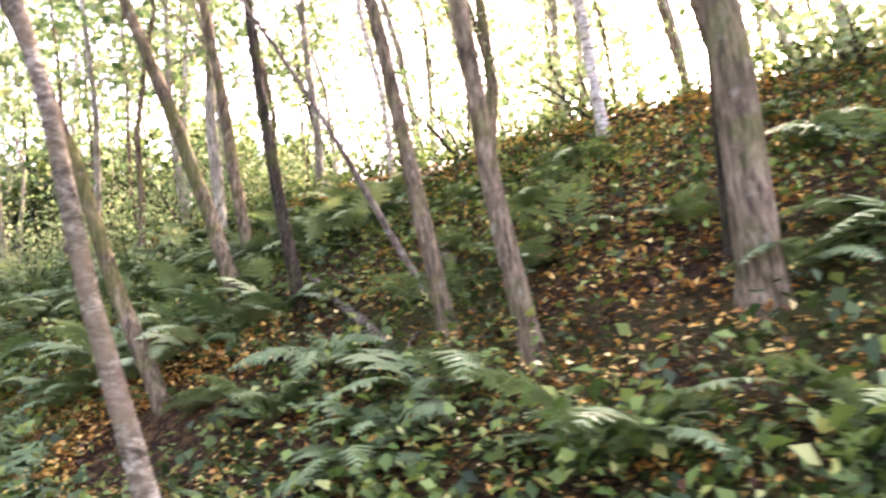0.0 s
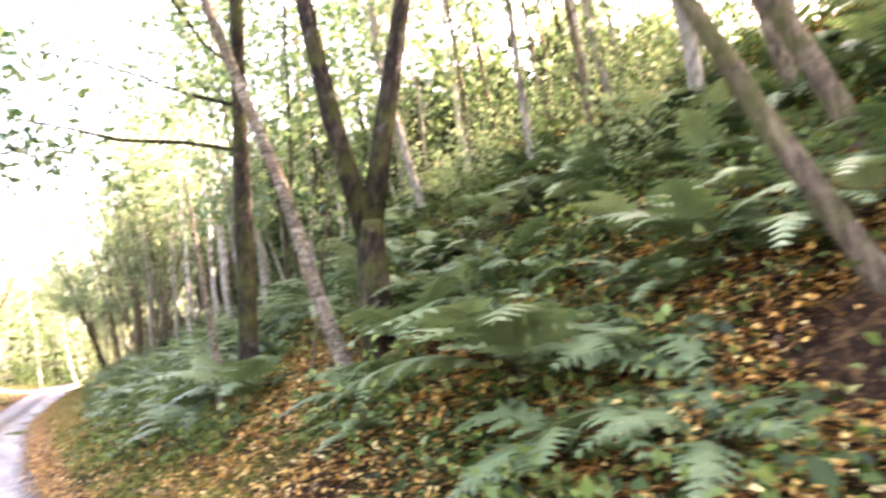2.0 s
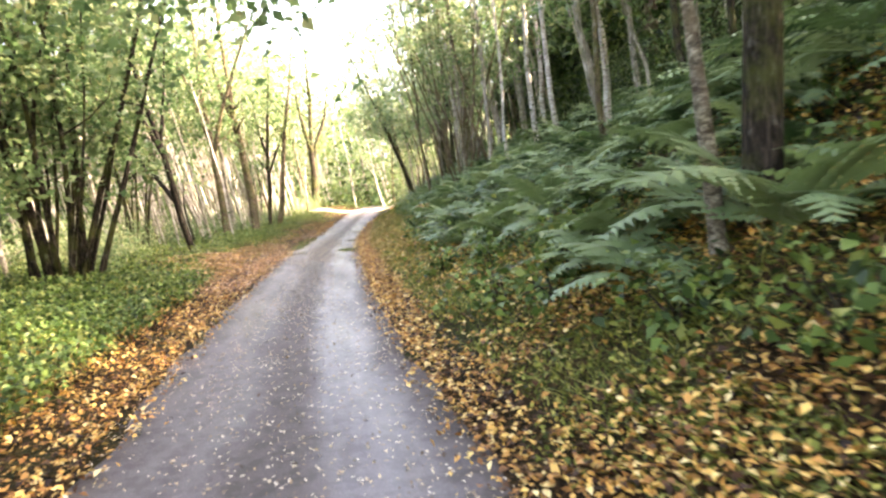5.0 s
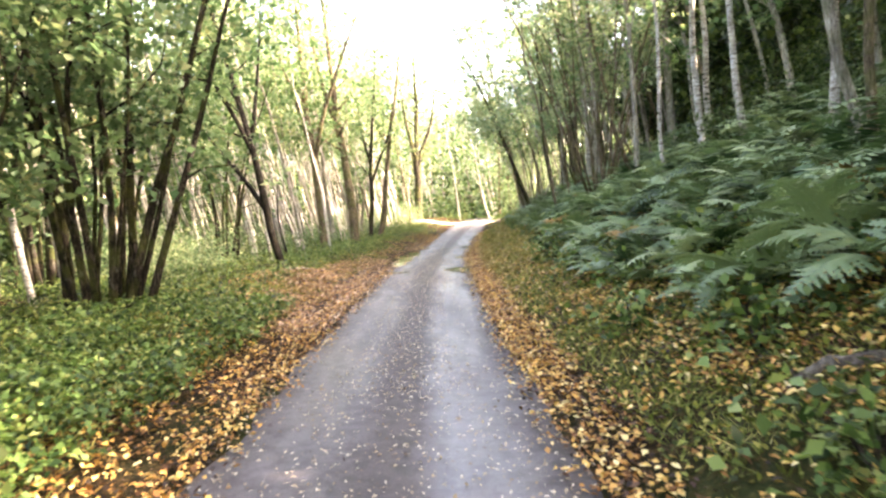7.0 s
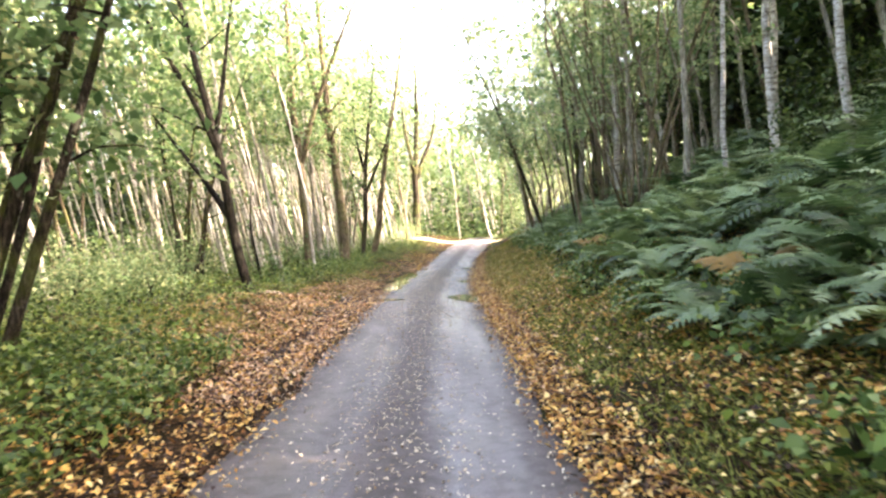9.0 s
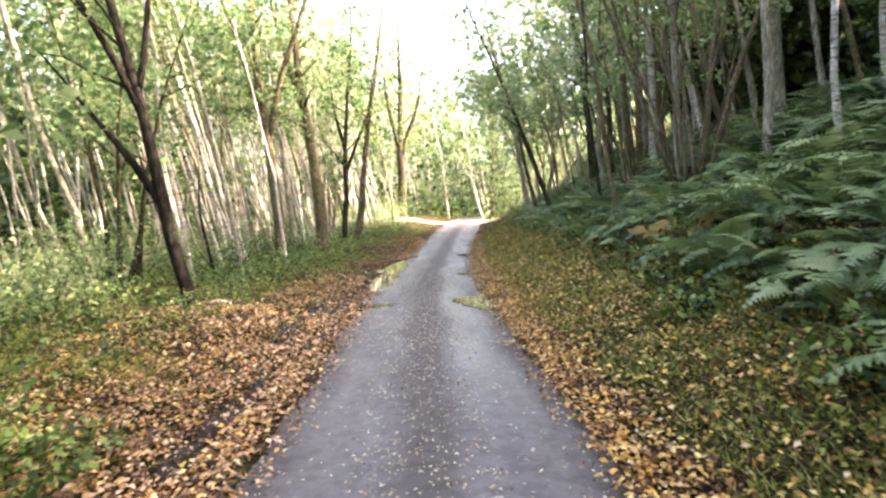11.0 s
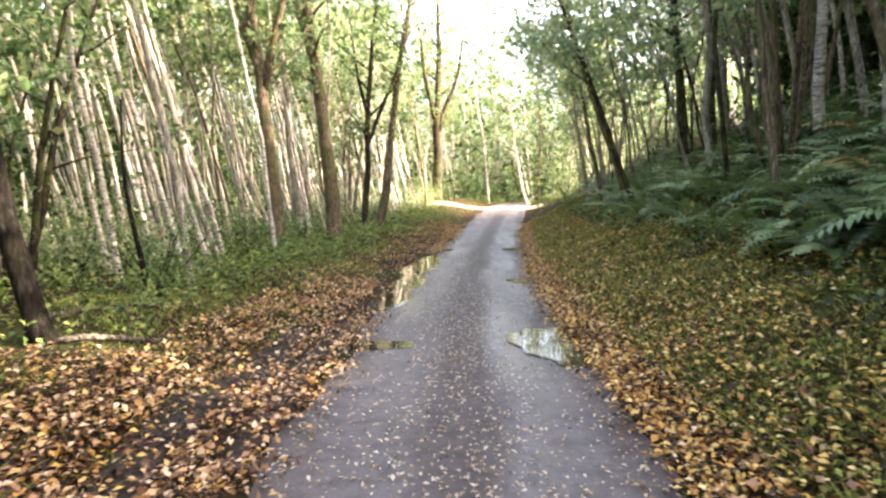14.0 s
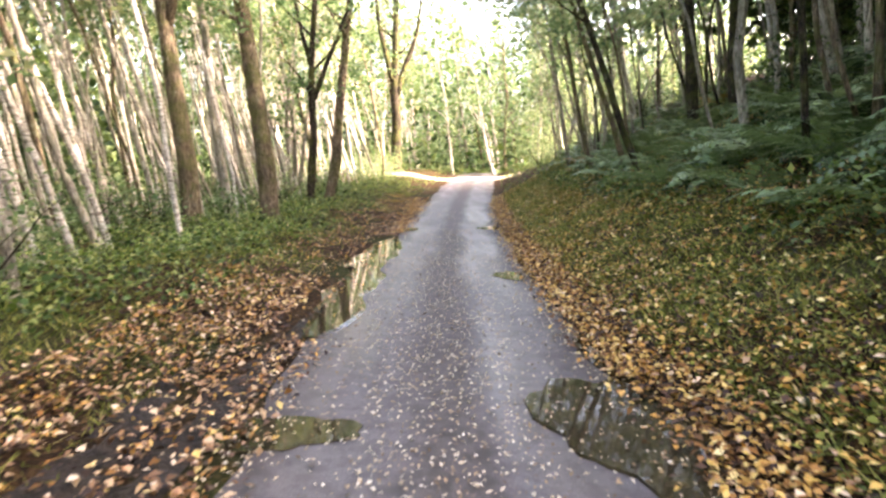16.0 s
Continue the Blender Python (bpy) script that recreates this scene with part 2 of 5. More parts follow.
def ground_z(x, y):
    """Height of the ground, for numbers or arrays."""
    x, y = np.asarray(x, float), np.asarray(y, float)
    s = x - lane_x(y)
    off = np.abs(s) - HALF
    k = 0.72 - 0.22 * smooth(8, 16, y)
    d = np.maximum(s - HALF - 0.08, 0)
    right = k * np.minimum(d, 6) + 0.3 * np.clip(d - 6, 0, 6) + 0.05 * np.clip(d - 12, 0, 30)
    right = right * (1 - 0.75 * smooth(46, 56, y))
    e = np.maximum(-s - HALF, 0)
    dip = np.exp(-((s + 1.3) / 0.42) ** 2) * smooth(26.6, 27.8, y) * (1 - smooth(34.2, 35.4, y))     # where a long puddle stands
    left = 0.3 * smooth(0.25, 2.2, e) * (1 - dip) - 0.05 * np.clip(e - 4, 0, 30)
    rough = 0.09 * waves(x, y) * smooth(0.3, 1.8, off) + 0.03 * np.sin(7 * x + 2 * y) * np.sin(6 * y - x) * smooth(0.2, 0.7, off)
    pit = 0.22 * np.exp(-((x - 2.95) / 0.3) ** 2 - ((y - 2.35) / 0.55) ** 2)       # a scraped hollow in the bank
    return lane_z(y) + right + left + rough * (1 - dip) - 0.02 * dip - pit


# ---- builders ----
def mesh_of(name, verts, faces, mat, smooth_shade=True):
    me = bpy.data.meshes.new(name)
    me.from_pydata([tuple(v) for v in verts], [], [tuple(f) for f in faces])
    me.materials.append(mat)
    if smooth_shade:
        me.polygons.foreach_set("use_smooth", [True] * len(me.polygons))
    me.update()
    return me


def quads_mesh(name, verts, mat):
    """Mesh of separate quads from an array n x 4 x 3."""
    n = len(verts)
    me = bpy.data.meshes.new(name)
    me.vertices.add(4 * n)
    me.vertices.foreach_set("co", np.asarray(verts, np.float32).ravel())
    me.loops.add(4 * n)
    me.loops.foreach_set("vertex_index", np.arange(4 * n, dtype=np.int32))
    me.polygons.add(n)
    me.polygons.foreach_set("loop_start", np.arange(0, 4 * n, 4, dtype=np.int32))
    me.materials.append(mat)
    me.update(calc_edges=True)
    return me


def part(name, me, parent, label=""):
    ob = new(name, me)
    ob.parent = parent
    return tagged(ob, label)


def thing(name, at, label, category, group="", kind=""):
    ob = new(name)
    ob.empty_display_size = 0.1
    ob.location = at
    return tagged(ob, label, category, group, kind)


def leaf_quads(rng, centres, size, flat=0.0, width=0.55):
    """One folded diamond leaf at each centre; flat: 0 any way up, 1 lying level."""
    n = len(centres)
    a = rng.normal(size=(n, 3))
    a[:, 2] *= 1 - flat * 0.9
    a /= np.linalg.norm(a, axis=1)[:, None]
    up = rng.normal(size=(n, 3)) * (1 - flat * 0.8)
    up[:, 2] += 0.3 + 2.0 * flat
    b = np.cross(up, a)
    b /= np.linalg.norm(b, axis=1)[:, None] + 1e-9
    c = np.cross(a, b)
    ln = (size * rng.uniform(0.5, 1.4, n))[:, None]
    wd = ln * width * rng.uniform(0.7, 1.2, n)[:, None]
    q = np.empty((n, 4, 3))
    fold = c * wd * 0.25
    q[:, 0] = centres - a * ln * 0.5
    q[:, 1] = centres + b * wd * 0.5 + fold
    q[:, 2] = centres + a * ln * 0.5
    q[:, 3] = centres - b * wd * 0.5 + fold
    return q


def tube(points, radii, sides=8, verts=None, faces=None, rng=None, knobble=0.0):
    """Adds a tapered tube along points to verts and faces."""
    pts = [Vector(p) for p in points]
    start = len(verts)
    ref = Vector((1, 0, 0))
    for i, (p, r) in enumerate(zip(pts, radii)):
        d = (pts[min(i + 1, len(pts) - 1)] - pts[max(i - 1, 0)]).normalized()
        u = d.cross(ref)
        if u.length < 0.1:
            u = d.cross(Vector((0, 1, 0)))
        u.normalize()
        w = d.cross(u)
        for k in range(sides):
            a = 2 * math.pi * k / sides
            rr = r * (1 + (rng.uniform(-knobble, knobble) if knobble else 0))
            verts.append(p + u * math.cos(a) * rr + w * math.sin(a) * rr)
    for i in range(len(pts) - 1):
        for k in range(sides):
            a, b = start + i * sides + k, start + i * sides + (k + 1) % sides
            faces.append((a, b, b + sides, a + sides))
    faces.append(tuple(start + k for k in reversed(range(sides))))
    faces.append(tuple(start + (len(pts) - 1) * sides + k for k in range(sides)))


def bent(rng, start, heading, length, steps, wander, lift=0.0):
    """Points of a wandering limb."""
    p, d = Vector(start), Vector(heading).normalized()
    pts = [p.copy()]
    for _ in range(steps):
        d = (d + Vector(rng.normal(size=3) * wander) + Vector((0, 0, lift))).normalized()
        p = p + d * (length / steps)
        pts.append(p.copy())
    return pts


def sprays(rng, tips, leaves, reach):
    """Leaf places gathered in sprays of a dozen about the twig ends."""
    n = max(leaves // 12, 1)
    heads = tips[rng.integers(0, len(tips), n)] + rng.normal(size=(n, 3)) * np.array((reach, reach, reach * 0.8))
    at = heads[rng.integers(0, n, leaves)]
    return at + rng.normal(size=(leaves, 3)) * np.array((0.16, 0.16, 0.09))


def make_tree(kind, x, y, height, radius, lean=(0, 0), bark=None, leaf=None, leaves=700, leaf_size=0.1, limbs=9,
              low=0.4, spread=2.2, label="", group="", seed=0, forks=(), sides=9, wander=0.05, flare=1.5, taper=0.8):
    """A tree with a tapered, slightly crooked trunk, limbs and a ragged crown. forks: (height share, dx, dy, length share)."""
    rng = np.random.default_rng(seed)
    leaves, leaf_size = int(leaves * 0.62), leaf_size * 1.22
    z = float(ground_z(x, y)) - 0.06
    root = thing(kind, (x, y, z), label, "tree", group)
    verts, faces = [], []
    heading = Vector((lean[0], lean[1], 1))
    n = 9
    pts, p = [], Vector((0, 0, 0))
    wob = rng.uniform(0, 6.28, 4)
    for i in range(n + 1):
        h = height * i / n
        pts.append(Vector((heading.x * h + wander * math.sin(h * 0.9 + wob[0]) * min(h, 2.0) * 0.5 + 0.4 * wander * math.sin(2.3 * h + wob[2]),
                           heading.y * h + wander * math.sin(h * 0.8 + wob[1]) * min(h, 2.0) * 0.5 + 0.4 * wander * math.sin(2.1 * h + wob[3]), h)))
    foot = pts[0].lerp(pts[1], 0.22)
    pts.insert(1, foot)
    pts.insert(0, Vector((-0.35 * heading.x, -0.35 * heading.y, -0.35)))
    radii = [radius * (1 - taper * (q.z / height)) for q in pts]
    radii[0] *= flare
    radii[1] *= 0.5 + 0.5 * flare
    tube(pts, radii, sides, verts, faces, rng, 0.07)
    tips = []

    def at_height(f):
        h = f * height
        for a, b in zip(pts, pts[1:]):
            if a.z <= h <= b.z:
                return a.lerp(b, (h - a.z) / (b.z - a.z + 1e-6)), radius * (1 - taper * f)
        return pts[-1], radius * (1 - taper)

    drape = []
    for f, dx, dy, share in forks:
        s0, r0 = at_height(f)
        limb = bent(rng, s0, (dx, dy, 1), height * share, 7, 0.06 if abs(dx) < 1.5 else 0.14, 0.02)
        stout = 0.8 if abs(dx) < 1.5 else 0.28
        tube(limb, [r0 * stout * (1 - 0.85 * i / 7) for i in range(8)], max(sides - 2, 5), verts, faces, rng, 0.05)
        tips += limb[3:]
        if abs(dx) >= 1.5:
            drape += [u.lerp(v, k / 4) - Vector((0, 0, 0.15)) for u, v in zip(limb[2:], limb[3:]) for k in range(4)]
    for i in range(limbs):
        f = low + (0.97 - low) * (i + rng.uniform(0, 0.9)) / limbs
        s0, r0 = at_height(f)
        ang = rng.uniform(0, 6.283)
        ln = spread * (1.15 - 0.7 * f) * rng.uniform(0.5, 1.2)
        limb = bent(rng, s0, (math.cos(ang), math.sin(ang), rng.uniform(0.3, 1.1)), ln, 4, 0.16, 0.05)
        tube(limb, [r0 * 0.42 * (1 - 0.8 * j / 4) for j in range(5)], 5, verts, faces)
        tips += limb[1:]
    part("trunk", mesh_of("trunk", verts, faces, bark), root)
    if leaves and tips:
        t = np.array([tuple(v) for v in tips])
        pick = sprays(rng, t, leaves, 0.42 * spread / 2.2)
        part("crown", quads_mesh("crown", leaf_quads(rng, pick, leaf_size, 0.25, 0.6), leaf), root, "thin ragged crown of small green and yellowing leaves")
    if drape:
        t = np.array([tuple(v) for v in drape])
        tagged(part("leaf_spray", quads_mesh("leaf_spray", leaf_quads(rng, sprays(rng, t, int(230 * sum(height * f[3] for f in forks if abs(f[1]) >= 1.5)), 0.42), 0.105, 0.4, 0.6), leaf), root), "leafy sprays hanging from the boughs", "", "", "stuff")
    return root


# ---- ground and lane ----
def axis(fine_a, fine_b, step, far):
    inner = np.arange(fine_a, fine_b + 1e-6, step)
    grow = np.cumsum(step * 1.22 ** np.arange(1, 60))
    grow = grow[grow < far]
    return np.concatenate([(fine_a - grow)[::-1], inner, fine_b + grow])


def build_ground():
    ss, ys = axis(-8, 10, 0.2, 900), axis(-6, 56, 0.3, 900)
    S, Y = np.meshgrid(ss, ys)
    X = S + lane_x(Y)
    Z = ground_z(X, Y) - 0.05 * (1 - smooth(HALF - 0.3, HALF - 0.02, np.abs(S)))
    verts = np.stack([X, Y, Z], -1).reshape(-1, 3)
    w = len(ss)
    faces = [(j * w + i, j * w + i + 1, (j + 1) * w + i + 1, (j + 1) * w + i) for j in range(len(ys) - 1) for i in range(w - 1)]
    tagged(new("ground", mesh_of("ground", verts, faces, SOIL)), "brown and mossy woodland soil rising to a bank", "ground", "", "structure")


def build_road():
    ss = np.linspace(-1, 1, 19)
    ys = np.arange(-30, 62, 0.3)
    rng = np.random.default_rng(5)
    wl = HALF + 0.07 * np.sin(ys * 1.7) + 0.05 * np.sin(ys * 4.1 + 1) + rng.normal(size=len(ys)) * 0.02
    wr = HALF + 0.06 * np.sin(ys * 1.3 + 2) + 0.05 * np.sin(ys * 3.7) + rng.normal(size=len(ys)) * 0.02
    verts = []
    for j, y in enumerate(ys):
        for s in ss:
            off = s * (wl[j] if s < 0 else wr[j])
            z = float(lane_z(y)) + 0.008 * (1 - s * s) - 0.006 * math.exp(-((abs(s) - 0.55) / 0.2) ** 2) - (0.03 if abs(s) > 0.99 else 0)
            verts.append((float(lane_x(y)) + off, y, z))
    w = len(ss)
    faces = [(j * w + i, j * w + i + 1, (j + 1) * w + i + 1, (j + 1) * w + i) for j in range(len(ys) - 1) for i in range(w - 1)]
    me = mesh_of("road", verts, faces, TARMAC)
    layer = me.uv_layers.new(name="lane")
    for loop in me.loops:
        layer.data[loop.index].uv = (0.5 + 0.5 * ss[loop.vertex_index % w], loop.vertex_index // w * 0.1)
    tagged(new("road", me), "narrow worn grey tarmac lane, damp, with ragged edges", "road", "", "structure")


build_ground()
build_road()

# ---- puddles ----
def build_puddle(cx, cy, rx, ry, seed, label):
    rng = np.random.default_rng(seed)
    ph = rng.uniform(0, 6.28, 4)
    verts, n = [(0, 0, 0)], 40
    for ring in (0.985, 1.0):
        for i in range(n):
            a = 2 * math.pi * i / n
            r = ring * (1 + 0.09 * math.sin(2 * a + ph[0]) + 0.08 * math.sin(3 * a + ph[1]) + 0.07 * math.sin(7 * a + ph[2]) + 0.04 * math.sin(13 * a + ph[3]))
            verts.append((rx * r * math.cos(a), ry * r * math.sin(a), -0.014 if ring == 1.0 else 0))
    faces = [(0, 1 + i, 1 + (i + 1) % n) for i in range(n)]
    faces += [(1 + i, 1 + n + i, 1 + n + (i + 1) % n, 1 + (i + 1) % n) for i in range(n)]
    ob = new("puddle", mesh_of("puddle", verts, faces, WATER, False))
    ob.location = (cx, cy, float(lane_z(cy)) + (0.017 if ry > 0.7 else 0.009))
    tagged(ob, label, "puddle", "puddles on the lane")


build_puddle(1.42, 25.35, 0.42, 0.78, 1, "brown rain puddle at the edge of the tarmac lane")
build_puddle(-0.42, 25.5, 0.4, 0.24, 2, "small shallow rain puddle on the tarmac lane")
build_puddle(0.65, 36.3, 0.32, 0.3, 5, "small shallow rain puddle on the tarmac lane")
build_puddle(2.55, 36.1, 0.36, 0.3, 6, "small shallow rain puddle on the tarmac lane")
build_puddle(1.75, 30.1, 0.2, 0.3, 7, "small shallow rain puddle on the tarmac lane")
build_puddle(1.74, 26.6, 0.15, 0.5, 9, "thin wet strip at the edge of the lane")
build_puddle(1.55, 22.1, 0.16, 0.4, 8, "thin wet strip at the edge of the lane")


def build_long_puddle():
    """The narrow puddle that follows the lane's left edge."""
    rows, across = 60, 7
    verts = []
    for i in range(rows + 1):
        u = i / rows
        y = 27.4 + 7.6 * u
        half = (0.36 * math.sin(math.pi * min(max(u, 0.004), 0.996)) ** 0.5) * (1 + 0.22 * math.sin(9 * u + 1) + 0.14 * math.sin(23 * u) + 0.08 * math.sin(51 * u))
        mid = -1.12 + 0.06 * math.sin(7 * u) + 0.05 * math.sin(19 * u)
        for k in range(across):
            verts.append((float(lane_x(y)) + mid + half * (2 * k / (across - 1) - 1), y, float(lane_z(y)) + (0.016 if 0 < k < across - 1 else -0.006)))
    faces = [(i * across + k, i * across + k + 1, (i + 1) * across + k + 1, (i + 1) * across + k) for i in range(rows) for k in range(across - 1)]
    tagged(new("puddle", mesh_of("puddle", verts, faces, WATER, False)), "long narrow brown puddle along the lane's edge", "puddle", "puddles on the lane")


build_long_puddle()


def build_side_track():
    """The sunlit sandy ground that the lane runs out into."""
    us, vs = np.linspace(-4.5, 9, 40), np.linspace(-1.0, 1.0, 9)
    verts = []
    for u in us:
        for v in vs:
            y = 53.6 + v * (1.0 + 0.15 * math.sin(u)) + 0.08 * u
            x = 3.9 + u
            verts.append((x, y, float(ground_z(x, y)) + 0.03 - 0.03 * v ** 4))
    w = len(vs)
    faces = [(i * w + j, (i + 1) * w + j, (i + 1) * w + j + 1, i * w + j + 1) for i in range(len(us) - 1) for j in range(w - 1)]
    tagged(new("side_track", mesh_of("side_track", verts, faces, SAND)), "pale sandy track in sunlight at the lane's end", "track", "", "structure")


build_side_track()


def build_mud(s0, y0, y1, half, seed):
    """A churned strip of dark wet mud beside the tarmac."""
    rng = np.random.default_rng(seed)
    rows, verts = 36, []
    for i in range(rows + 1):
        u = i / rows
        y = y0 + (y1 - y0) * u
        h = half * math.sin(math.pi * min(max(u, 0.02), 0.98)) ** 0.4 * (1 + 0.3 * math.sin(11 * u + seed) + rng.normal() * 0.12)
        for k in range(5):
            x = float(lane_x(y)) + s0 + 0.06 * math.sin(8 * u + seed) + h * (k / 2 - 1)
            verts.append((x, y, float(ground_z(x, y)) + 0.026 - 0.02 * abs(k / 2 - 1) + 0.012 * rng.normal() * (k in (1, 2, 3))))
    faces = [(i * 5 + k, i * 5 + k + 1, (i + 1) * 5 + k + 1, (i + 1) * 5 + k) for i in range(rows) for k in range(4)]
    tagged(new("mud_rut", mesh_of("mud_rut", verts, faces, MUD)), "dark wet mud churned up beside the tarmac", "mud", "", "structure")


for s0, y0, y1, half, seed in ((-1.36, 22.6, 28.2, 0.15, 1), (-1.8, 22.0, 26.4, 0.22, 2), (-1.6, 18.5, 21.5, 0.12, 3), (1.42, 25.6, 28.6, 0.09, 4), (1.4, 18.2, 21.4, 0.07, 5)):
    build_mud(s0, y0, y1, half, seed)


